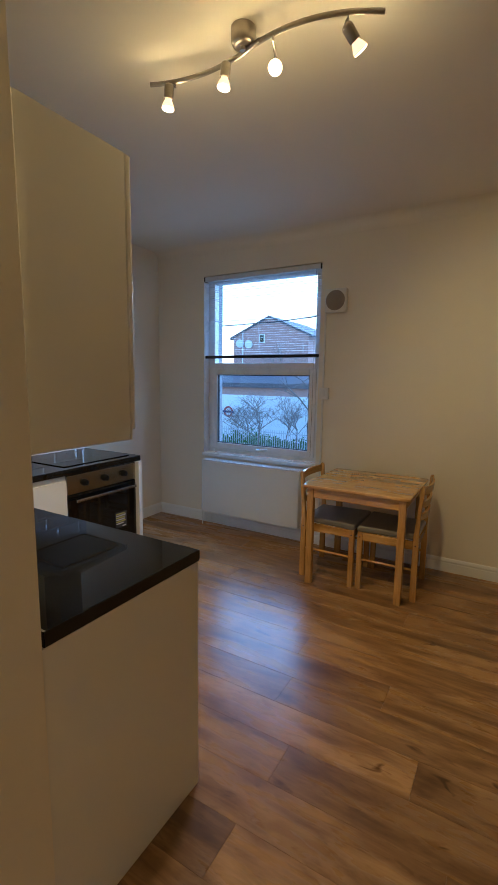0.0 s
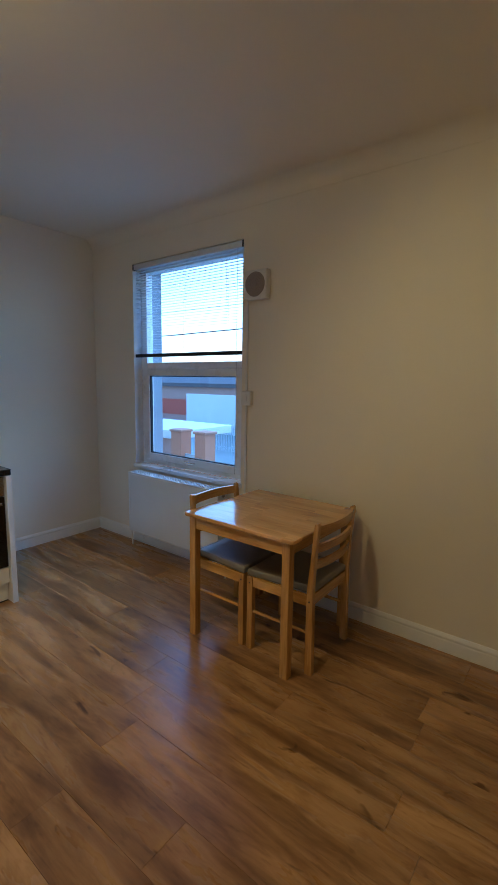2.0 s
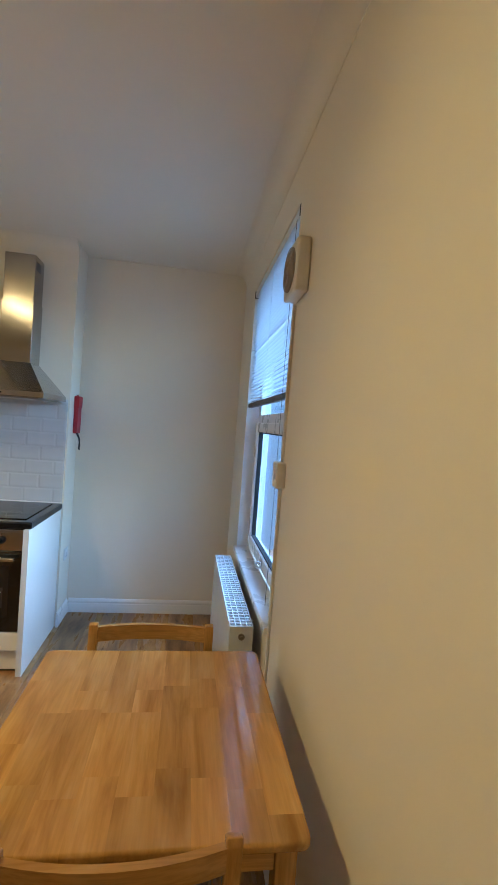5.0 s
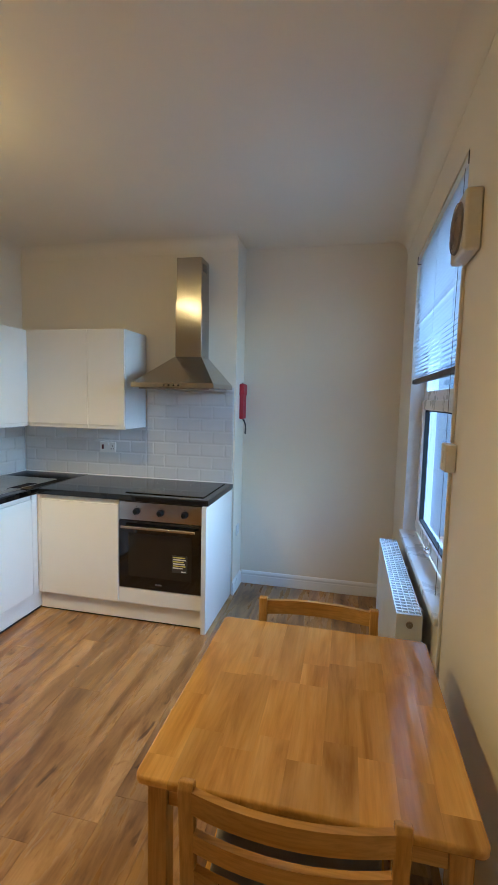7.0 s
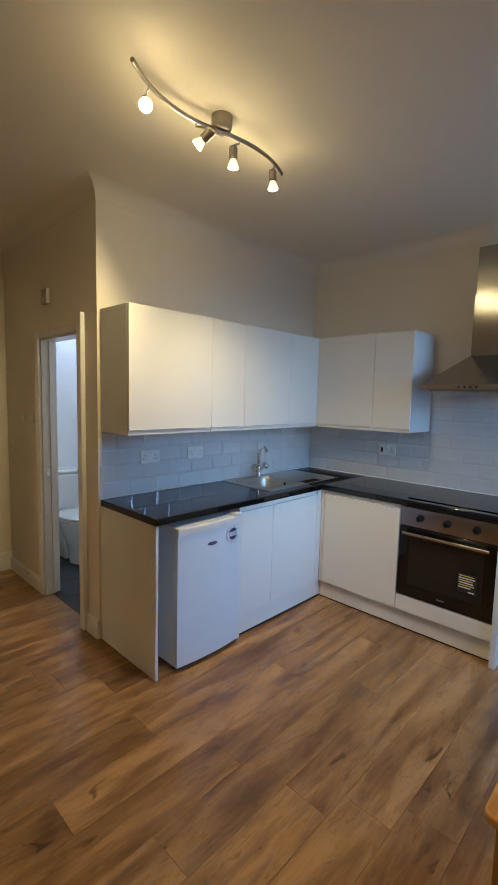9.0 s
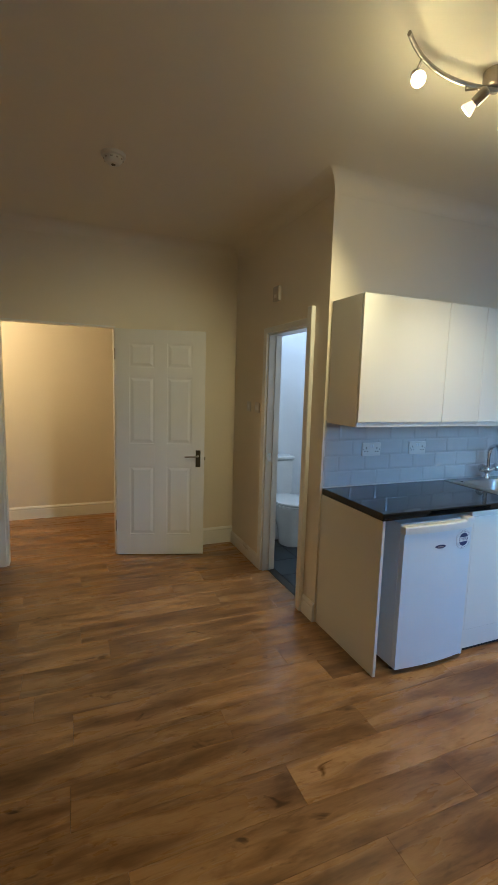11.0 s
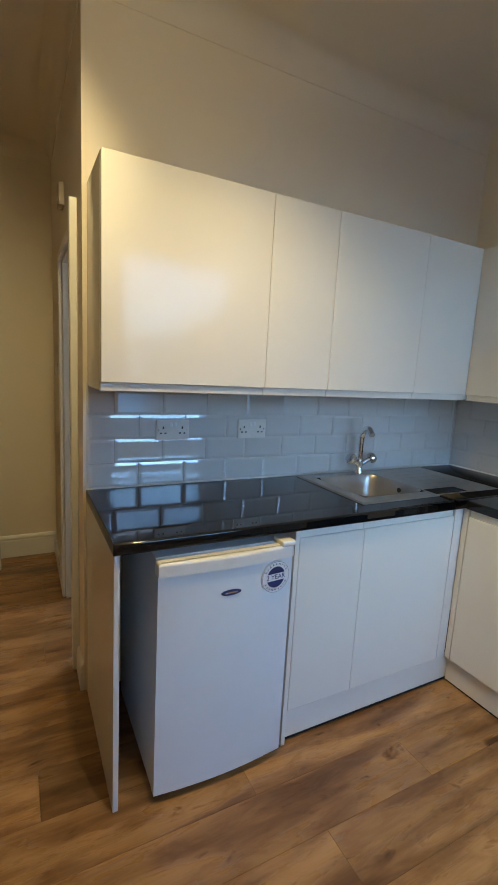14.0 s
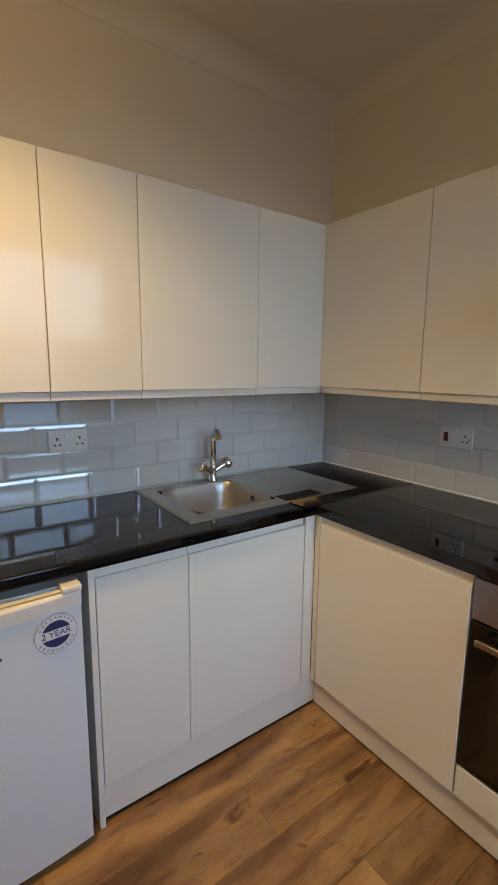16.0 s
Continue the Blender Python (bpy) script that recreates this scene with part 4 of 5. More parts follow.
for s in (-1, 1):
    arm = rod(bmesh.new(), (TX, TY, SZ + 0.045), (TX + s * 0.055, TY + 0.01, SZ + 0.075), 0.0125, sides=14)
    part("valve_arm", arm, CHROME, tap)
    hm = Matrix.Translation((TX + s * 0.055, TY + 0.01, SZ + 0.075)) @ Vector((s * 0.055, 0.01, 0.03)).to_track_quat("Z", "Y").to_matrix().to_4x4()
    kn = lathe(bmesh.new(), [(0.014, 0), (0.028, 0.006), (0.031, 0.020), (0.025, 0.032), (0.008, 0.036)], hm, 10)
    part("handle", kn, CHROME, tap)

# ---- fridge ----
fr = thing("fridge", "small white under-counter fridge with a guarantee sticker", "fridge", -0.96, 1.28, 0.0)
FX0, FX1 = -1.198, -0.724
part("body", boxes((FX0 + 0.002, FX1 - 0.002, 0.98, 1.488, 0.025, 0.838), bevel=0.006, segments=2), FRID, fr)
part("top_panel", boxes((FX0, FX1, 0.97, 1.488, 0.836, 0.841), bevel=0.001, segments=2), FRID, fr, "grey-white top panel")
dbm = bmesh.new()
outline = [(FX0, 1.492), (FX1, 1.492), (FX1, 1.522)] + [(FX1 + (FX0 - FX1) * k / 10, 1.522 + 0.024 * math.sin(math.pi * (0.12 + 0.76 * k / 10)) - 0.009) for k in range(11)] + [(FX0, 1.522)]
prism(dbm, outline, "z", 0.032, 0.792)
part("door", dbm, FRID, fr, smooth=40)
cap = [(FX0 - 0.001, 1.49), (FX1 + 0.001, 1.49), (FX1 + 0.001, 1.526)] + [(FX1 + (FX0 - FX1) * k / 10, 1.527 + 0.024 * math.sin(math.pi * (0.12 + 0.76 * k / 10)) - 0.007) for k in range(11)] + [(FX0 - 0.001, 1.526)]
cb = prism(bmesh.new(), cap, "z", 0.794, 0.836)
bmesh.ops.bevel(cb, geom=[e for e in cb.edges if all(v.co.z > 0.83 for v in e.verts)], offset=0.010, segments=3, profile=0.5, affect="EDGES")
part("door_grip", cb, PLAST, fr, "white plastic grip strip along the door top", smooth=40)
part("hinge_cover", boxes((FX0 - 0.002, FX0 + 0.05, 1.47, 1.535, 0.832, 0.852), bevel=0.005, segments=2), PLAST, fr)
for x in (FX0 + 0.03, FX1 - 0.03):
    for y in (1.02, 1.46):
        part("foot", rod(bmesh.new(), (x, y, 0.0), (x, y, 0.03), 0.015), BLACKPL, fr)
part("gasket", boxes((FX0 + 0.01, FX1 - 0.01, 1.486, 1.494, 0.035, 0.79)), DARKGR, fr, "grey door gasket")
DY = 1.5375
bd = lathe(bmesh.new(), [(0.036, -0.003), (0.036, 0.0015), (0.033, 0.0025)], pose(-0.962, DY - 0.001, 0.708, -90, 0, 0), 28, squash=0.28)
badge = part("badge", bd, NAVY, fr, "dark oval badge")
part("badge_mark", boxes((-0.984, -0.940, DY + 0.0014, DY + 0.0020, 0.7055, 0.7105)), CHROME, badge)
SCX, SCZ, SCY = -1.128, 0.731, 1.5345
face = pose(SCX, SCY, SCZ, 90, 0, 180 + 5) @ Matrix.Diagonal((1.16, 1.16, 1, 1))
stick = part("guarantee_sticker", lathe(bmesh.new(), [(0.049, -0.004), (0.049, 0.0004)], face, 48), PAPER, fr, "round white guarantee sticker printed in navy")
def ring(r0, r1, h):
    bm = bmesh.new()
    n = 48
    lo = [bm.verts.new(face @ Vector((r0 * math.cos(2 * math.pi * k / n), r0 * math.sin(2 * math.pi * k / n), h))) for k in range(n)]
    hi = [bm.verts.new(face @ Vector((r1 * math.cos(2 * math.pi * k / n), r1 * math.sin(2 * math.pi * k / n), h))) for k in range(n)]
    for k in range(n):
        bm.faces.new((lo[k], lo[(k + 1) % n], hi[(k + 1) % n], hi[k]))
    return bm
part("ring", ring(0.0465, 0.0475, 0.0007), NAVY, stick, smooth=0)
def cap_shape(up):
    """The upper or lower part of the inner disc, over or under the words."""
    pts = [(0.032 * math.cos(a), up * 0.032 * math.sin(a)) for a in [math.radians(20 + 140 * k / 16) for k in range(17)]]
    bm = bmesh.new()
    bm.faces.new([bm.verts.new(face @ Vector((x, y, 0.0007))) for x, y in pts])
    return bm
part("half_disc", cap_shape(1), NAVY, stick, smooth=0)
part("half_disc", cap_shape(-1), NAVY, stick, smooth=0)
part("words", letters("2 YEAR", 0.021, face @ pose(0, 0, 0.0007)), NAVY, stick, smooth=0)
for turn in (1, -1):
    bm = bmesh.new()
    for k, ch in enumerate("GUARANTEE"):
        a = (4 - k) * 15.5
        one = letters(ch, 0.0085, face @ pose(0, 0, 0.0007, 0, 0, a + (0 if turn == 1 else 180)) @ pose(0, 0.0395, 0))
        tmp = bpy.data.meshes.new("letter")
        one.to_mesh(tmp)
        one.free()
        bm.from_mesh(tmp)
        bpy.data.meshes.remove(tmp)
    part("words", bm, NAVY, stick, smooth=0)


# ---- sockets, switches and small wall fittings ----
def double_socket(label, m, cooker=False):
    """Two-gang plate in its own axes: x across, z up, facing -y; laid by m."""
    ob = thing("wall_socket", label, "socket")
    part("plate", boxes((-0.073, 0.073, -0.010, 0.0, -0.0435, 0.0435), bevel=0.003, segments=2), PLAST, ob)
    for s in (-1, 1):
        if cooker and s < 0:
            part("rocker", boxes((-0.052, -0.034, -0.016, -0.009, -0.018, 0.020), bevel=0.002), DKRED, ob, "dark red cooker switch")
            continue
        part("switch", boxes((s * 0.009 - 0.0065, s * 0.009 + 0.0065, -0.0145, -0.0095, 0.012, 0.032), bevel=0.002), UPVC, ob)
        c = s * 0.042
        part("pin_holes", boxes((c - 0.003, c + 0.003, -0.0104, -0.0098, 0.004, 0.015), (c - 0.014, c - 0.006, -0.0104, -0.0098, -0.017, -0.011), (c + 0.006, c + 0.014, -0.0104, -0.0098, -0.017, -0.011)), BLACKPL, ob)
        part("screw", rod(bmesh.new(), (s * 0.062, -0.0115, 0.0), (s * 0.062, -0.009, 0.0), 0.0032), CHROME, ob)
    ob.matrix_basis = m
    return ob


double_socket("white double socket on the tiles above the fridge", pose(-0.951, 0.902, 1.148, 0, 0, 180))
double_socket("white double socket on the tiles beside the sink", pose(-1.334, 0.902, 1.148, 0, 0, 180))
double_socket("white cooker switch plate with red rocker on the tiles", pose(XW + 0.012, 1.697, 1.150, 0, 0, 90), cooker=True)
so = thing("wall_socket", "white single socket low on the alcove side wall", "socket", -2.87, 2.78, 0.46)
part("plate", boxes((-2.913, -2.827, 2.78, 2.790, 0.46, 0.546), bevel=0.003, segments=2), PLAST, so)
part("switch", boxes((-2.860, -2.848, 2.7895, 2.7935, 0.515, 0.533), bevel=0.0015), UPVC, so)
part("pin_holes", boxes((-2.873, -2.867, 2.7898, 2.7904, 0.502, 0.512), (-2.884, -2.876, 2.7898, 2.7904, 0.481, 0.487), (-2.864, -2.856, 2.7898, 2.7904, 0.481, 0.487)), BLACKPL, so)
ls = thing("light_switch", "white double light switch by the bathroom door", "switch", XB, -0.24, 1.31)
part("plate", boxes((XB, XB + 0.010, -0.20, -0.115, 1.315, 1.40), bevel=0.003), PLAST, ls)
part("rocker", boxes((XB + 0.009, XB + 0.014, -0.185, -0.165, 1.34, 1.375), bevel=0.001), UPVC, ls)
part("rocker", boxes((XB + 0.009, XB + 0.014, -0.15, -0.13, 1.34, 1.375), bevel=0.001), UPVC, ls)
l2 = thing("light_switch", "white single switch by the bathroom door", "switch", XB, -0.34, 1.31)
part("plate", boxes((XB, XB + 0.010, -0.385, -0.30, 1.315, 1.40), bevel=0.003), PLAST, l2)
part("rocker", boxes((XB + 0.009, XB + 0.014, -0.352, -0.332, 1.34, 1.375), bevel=0.001), UPVC, l2)
th = thing("door_chime", "small beige box fixed high above the bathroom door", "sensor", XB, 0.175, 2.165)
part("case", boxes((XB, XB + 0.028, 0.125, 0.225, 2.168, 2.275), bevel=0.006, segments=2), material("beige_plastic", (0.50, 0.45, 0.38), 0.45, scale=20), th)
part("lens", boxes((XB + 0.027, XB + 0.031, 0.155, 0.195, 2.19, 2.215), bevel=0.002), PLAST, th)

# ---- smoke alarm ----
sm = thing("smoke_alarm", "round white smoke alarm on the ceiling", "smoke alarm", 0.627, 0.579, 2.715)
part("base_plate", lathe(bmesh.new(), [(0.062, 2.752), (0.066, 2.757), (0.066, CEILING)], pose(0.627, 0.579, 0), 32), PLAST, sm)
part("cover", lathe(bmesh.new(), [(0.026, 2.716), (0.036, 2.72), (0.048, 2.735), (0.052, 2.752)], pose(0.627, 0.579, 0), 32), PLAST, sm)
for k in range(10):
    a = 2 * math.pi * k / 10
    part("vent", boxes((0.627 + 0.047 * math.cos(a) - 0.006, 0.627 + 0.047 * math.cos(a) + 0.006, 0.579 + 0.047 * math.sin(a) - 0.006, 0.579 + 0.047 * math.sin(a) + 0.006, 2.736, 2.742)), VENT, sm)
part("test_button", lathe(bmesh.new(), [(0.010, 2.712), (0.012, 2.717)], pose(0.627, 0.579, 0), 16), DARKGR, sm)

# ---- spot lamp ----
lamp = thing("ceiling_spotlight_bar", "brushed nickel wavy ceiling spotlight bar, four lit bulbs", "ceiling lamp", -0.65, 1.885, 2.60)
part("ceiling_rose", lathe(bmesh.new(), [(0.026, 2.708), (0.038, 2.712), (0.044, 2.722), (0.046, 2.737), (0.046, CEILING)], pose(-0.675, 1.878, 0), 32), NICKEL, lamp)
part("stem", rod(bmesh.new(), (-0.675, 1.878, 2.695), (-0.675, 1.878, 2.738), 0.012), NICKEL, lamp)
barA = arc((-1.11, 1.855, 2.695), (-0.88, 1.965, 2.70), (-0.60, 1.868, 2.70), 14)
barB = arc((-0.70, 1.90, 2.70), (-0.42, 1.80, 2.70), (-0.18, 1.965, 2.705), 14)
part("bar", tube(bmesh.new(), barA, 0.0075, 8, 1.3), NICKEL, lamp)
part("bar", tube(bmesh.new(), barB, 0.0075, 8, 1.3), NICKEL, lamp)
for (x, y, z), on, aim, watts, cone in (
        ((-1.03, 1.87, 2.595), barA[3], (-0.10, 0.0, -1), 10.0, 116), ((-0.755, 1.87, 2.595), barA[10], (-0.08, -0.08, -1), 10.0, 116),
        ((-0.54, 1.88, 2.600), barB[4], (0.32, -0.77, -0.55), 15.0, 77), ((-0.25, 1.94, 2.600), barB[11], (0.40, 0.66, -0.63), 10.5, 108)):
    aim = Vector(aim).normalized()
    centre = Vector((x, y, z))
    back = centre - aim * 0.03
    turn = (-aim).to_track_quat("Z", "Y").to_matrix().to_4x4()
    joint = back - aim * 0.055
    head = part("spot_head", lathe(bmesh.new(), [(0.019, 0.0), (0.0195, 0.045), (0.016, 0.052), (0.010, 0.056)], Matrix.Translation(back) @ turn, 20), NICKEL, lamp)
    part("arm", tube(bmesh.new(), [on, (on[0], on[1], on[2] - 0.02), (joint + Vector(on)) / 2 - Vector((0, 0, 0.008)), joint], 0.005, 8), NICKEL, head)
    part("bulb", lathe(bmesh.new(), [(0.023, -0.034), (0.0255, -0.032), (0.0245, -0.027), (0.020, -0.016), (0.0145, -0.005), (0.0125, 0.004)], Matrix.Translation(back) @ turn, 24), BULB, head, "lit halogen bulb")
    part("lens", lathe(bmesh.new(), [(0.0235, -0.0347), (0.0228, -0.0362), (0.015, -0.0378), (0.004, -0.0385)], Matrix.Translation(back) @ turn, 24), LENS, head, "glaring halogen lens")
    spot = centre + aim * 0.026
    spot_lamp("bulb_light", spot, aim, watts, LAMP_COLOUR, 0.05, cone)
    point_lamp("bulb_spill", *(centre - aim * 0.012), LAMP_SPILL, LAMP_COLOUR, 0.03)
point_lamp("hall_light", 1.95, -1.45, 2.25, HALL_WATTS, (1.0, 0.66, 0.28), 0.08)
point_lamp("bathroom_light", -1.7, -0.1, 2.18, BATH_WATTS, (0.86, 0.93, 1.0), 0.10)
hl = thing("hall_pendant", "plain white hallway ceiling lamp", "ceiling lamp", 1.95, -1.45, 2.34)
part("rose", lathe(bmesh.new(), [(0.06, 2.40), (0.07, 2.41), (0.07, 2.45)], pose(1.95, -1.45, 0), 24), PLAST, hl)
bl = thing("bathroom_ceiling_lamp", "plain white bathroom ceiling lamp", "ceiling lamp", -1.7, -0.1, 2.28)
part("rose", lathe(bmesh.new(), [(0.10, 2.30), (0.12, 2.32), (0.12, 2.35)], pose(-1.7, -0.1, 0), 24), PLAST, bl)

# ---- entrance door, standing open ----
entry = thing("door", "white six-panel entrance door standing wide open", "door")
W, H, T = 0.76, 1.975, 0.036
part("core", boxes((0.01, W - 0.01, -0.011, 0.011, 0.01, H - 0.01)), DOORW, entry)
def leaf_frame(side):
    y0, y1 = (0.010, 0.018) if side > 0 else (-0.018, -0.010)
    bm = bmesh.new()
    for row in ((0, 0.115, 0, H), (0.325, 0.435, 0, H), (W - 0.115, W, 0, H)):
        box(bm, row[0], row[1], y0, y1, row[2], row[3], bevel=0.0015)
    for z0, z1 in ((0, 0.19), (0.80, 1.005), (1.575, 1.66), (1.86, H)):
        for x0, x1 in ((0.114, 0.326), (0.434, W - 0.114)):
            box(bm, x0, x1, y0, y1 - 0.0001 * side, z0, z1, bevel=0.0015)
    return bm
for side in (1, -1):
    part("stile_and_rail_face", leaf_frame(side), DOORW, entry)
    for x0, x1 in ((0.115, 0.325), (0.435, W - 0.115)):
        for z0, z1 in ((0.19, 0.80), (1.005, 1.575), (1.66, 1.86)):
            bm = bmesh.new()
            a, b = (0.011, 0.0175) if side > 0 else (-0.011, -0.0175)
            outer = [bm.verts.new((x, a, z)) for x, z in ((x0 + 0.012, z0 + 0.012), (x1 - 0.012, z0 + 0.012), (x1 - 0.012, z1 - 0.012), (x0 + 0.012, z1 - 0.012))]
            inner = [bm.verts.new((x, b, z)) for x, z in ((x0 + 0.034, z0 + 0.034), (x1 - 0.034, z0 + 0.034), (x1 - 0.034, z1 - 0.034), (x0 + 0.034, z1 - 0.034))]
            for k in range(4):
                bm.faces.new((outer[k], outer[(k + 1) % 4], inner[(k + 1) % 4], inner[k]))
            bm.faces.new(inner)
            bm.faces.new(outer[::-1])
            bmesh.ops.recalc_face_normals(bm, faces=bm.faces)
            part("panel", bm, DOORW, entry, smooth=0)
part("edge", boxes((W - 0.012, W, -0.0185, 0.0185, 0, H)), DOORW, entry)
part("edge", boxes((0, 0.012, -0.0185, 0.0185, 0, H)), DOORW, entry)
for side in (1, -1):
    hb = boxes((W - 0.075, W - 0.033, *sorted((side * 0.018, side * 0.024)), 0.80, 0.95), bevel=0.002)
    plate = part("handle_plate", hb, BRONZE, entry, "dark bronze handle plate")
    part("lever", tube(bmesh.new(), [(W - 0.054, side * 0.022, 0.90), (W - 0.054, side * 0.055, 0.90), (W - 0.075, side * 0.062, 0.90), (W - 0.17, side * 0.060, 0.895)], 0.008, 10), NICKEL, plate, "metal lever handle")
part("latch", boxes((W - 0.001, W + 0.010, -0.008, 0.008, 0.86, 0.89), bevel=0.001), CHROME, entry)
for z in (0.22, 1.72):
    part("hinge", rod(bmesh.new(), (-0.006, -0.012, z), (-0.006, -0.012, z + 0.09), 0.006), NICKEL, entry)
entry.matrix_basis = pose(0.502, -0.700, 0.008, 0, 0, 163.5)

# ---- toilet ----
wc = thing("toilet", "white close-coupled toilet with closed lid", "toilet", -1.12, -0.62, 0.0)
pm = bmesh.new()
prof = [(0.10, 0.13, 0.0, -0.50), (0.105, 0.14, 0.05, -0.50), (0.11, 0.15, 0.15, -0.51), (0.15, 0.20, 0.28, -0.52), (0.18, 0.245, 0.37, -0.525), (0.185, 0.25, 0.40, -0.525)]
rows_ = []
for rx, ry, z, yc in prof:
    rows_.append([pm.verts.new((-1.12 + rx * math.cos(2 * math.pi * k / 28), yc + ry * math.sin(2 * math.pi * k / 28), z)) for k in range(28)])
for a, b in zip(rows_, rows_[1:]):
    for k in range(28):
        pm.faces.new((a[k], a[(k + 1) % 28], b[(k + 1) % 28], b[k]))
pm.faces.new(rows_[0][::-1])
pm.faces.new(rows_[-1])
box(pm, -1.23, -1.01, -0.99, -0.60, 0.0, 0.36, bevel=0.02, segments=2)
part("pan", pm, PORC, wc)
part("seat", lathe(bmesh.new(), [(0.178, 0.402), (0.188, 0.406), (0.188, 0.416), (0.18, 0.42)], pose(-1.12, -0.52, 0), 36, squash=1.33), PORC, wc)
part("lid", lathe(bmesh.new(), [(0.18, 0.424), (0.186, 0.428), (0.182, 0.440), (0.14, 0.446), (0.05, 0.448)], pose(-1.12, -0.52, 0), 36, squash=1.33), PORC, wc)
part("cistern", boxes((-1.30, -0.94, -0.995, -0.81, 0.37, 0.775), bevel=0.02, segments=3), PORC, wc)
part("cistern_lid", boxes((-1.31, -0.93, -0.998, -0.80, 0.777, 0.815), bevel=0.012, segments=3), PORC, wc)
part("flush_button", lathe(bmesh.new(), [(0.025, 0.815), (0.025, 0.82), (0.02, 0.822)], pose(-1.12, -0.9, 0), 20), CHROME, wc)

# ---- dining table and chairs ----
table = thing("dining_table", "square lacquered rubberwood dining table against the wall", "table", -0.583, 3.572, 0.0)
TX0, TX1, TY0, TY1, TZ = -0.957, -0.209, 3.213, 3.935, 0.748
staves = random.Random(5)
strips, y = 9, TY0 + 0.0
wide = (TY1 - TY0) / strips
for k in range(strips):
    cuts = [TX0] + sorted(TX0 + (TX1 - TX0) * (c + staves.uniform(-0.12, 0.12)) for c in ((0.35, 0.72) if k % 2 else (0.22, 0.55, 0.84))) + [TX1]
    for a, b in zip(cuts, cuts[1:]):
        bm = boxes((a, b, TY0 + k * wide, TY0 + (k + 1) * wide, TZ - 0.022, TZ))
        edges = [e for e in bm.edges if (all(abs(v.co.x - TX0) < 1e-5 for v in e.verts) or all(abs(v.co.x - TX1) < 1e-5 for v in e.verts) or all(abs(v.co.y - TY0) < 1e-5 for v in e.verts) or all(abs(v.co.y - TY1) < 1e-5 for v in e.verts)) and abs(e.verts[0].co.z - e.verts[1].co.z) < 1e-5]
        corner = [e for e in bm.edges if abs(e.verts[0].co.z - e.verts[1].co.z) > 0.01 and any(abs(e.verts[0].co.x - p) < 1e-5 for p in (TX0, TX1)) and any(abs(e.verts[0].co.y - p) < 1e-5 for p in (TY0, TY1))]
        if corner:
            bmesh.ops.bevel(bm, geom=corner, offset=0.022, segments=4, profile=0.5, affect="EDGES")
            edges = [e for e in bm.edges if abs(e.verts[0].co.z - e.verts[1].co.z) < 1e-5 and len(e.link_faces) == 2 and not all((abs(v.co.y - TY0 - k * wide) < 1e-5 and 0 < k) or (abs(v.co.y - TY0 - (k + 1) * wide) < 1e-5 and k < strips - 1) for v in e.verts) and not all(abs(v.co.x - (b if a == TX0 else a)) < 1e-5 for v in e.verts)]
        if edges:
            bmesh.ops.bevel(bm, geom=edges, offset=0.007, segments=3, profile=0.5, affect="EDGES")
        part("tabletop_stave", bm, PINEX, table)
LG = 0.046
for x in (TX0 + 0.03, TX1 - 0.03 - LG):
    for y in (TY0 + 0.02, TY1 - 0.02 - LG):
        part("leg", boxes((x, x + LG, y, y + LG, 0.0, TZ - 0.022), bevel=0.004, segments=2), PINE, table)
for y in (TY0 + 0.03, TY1 - 0.05):
    part("apron", boxes((TX0 + 0.075, TX1 - 0.075, y, y + 0.02, TZ - 0.095, TZ - 0.022), bevel=0.002), PINEX, table)
for x in (TX0 + 0.04, TX1 - 0.06):
    part("apron", boxes((x, x + 0.02, TY0 + 0.066, TY1 - 0.066, TZ - 0.095, TZ - 0.022), bevel=0.002), PINEY, table)


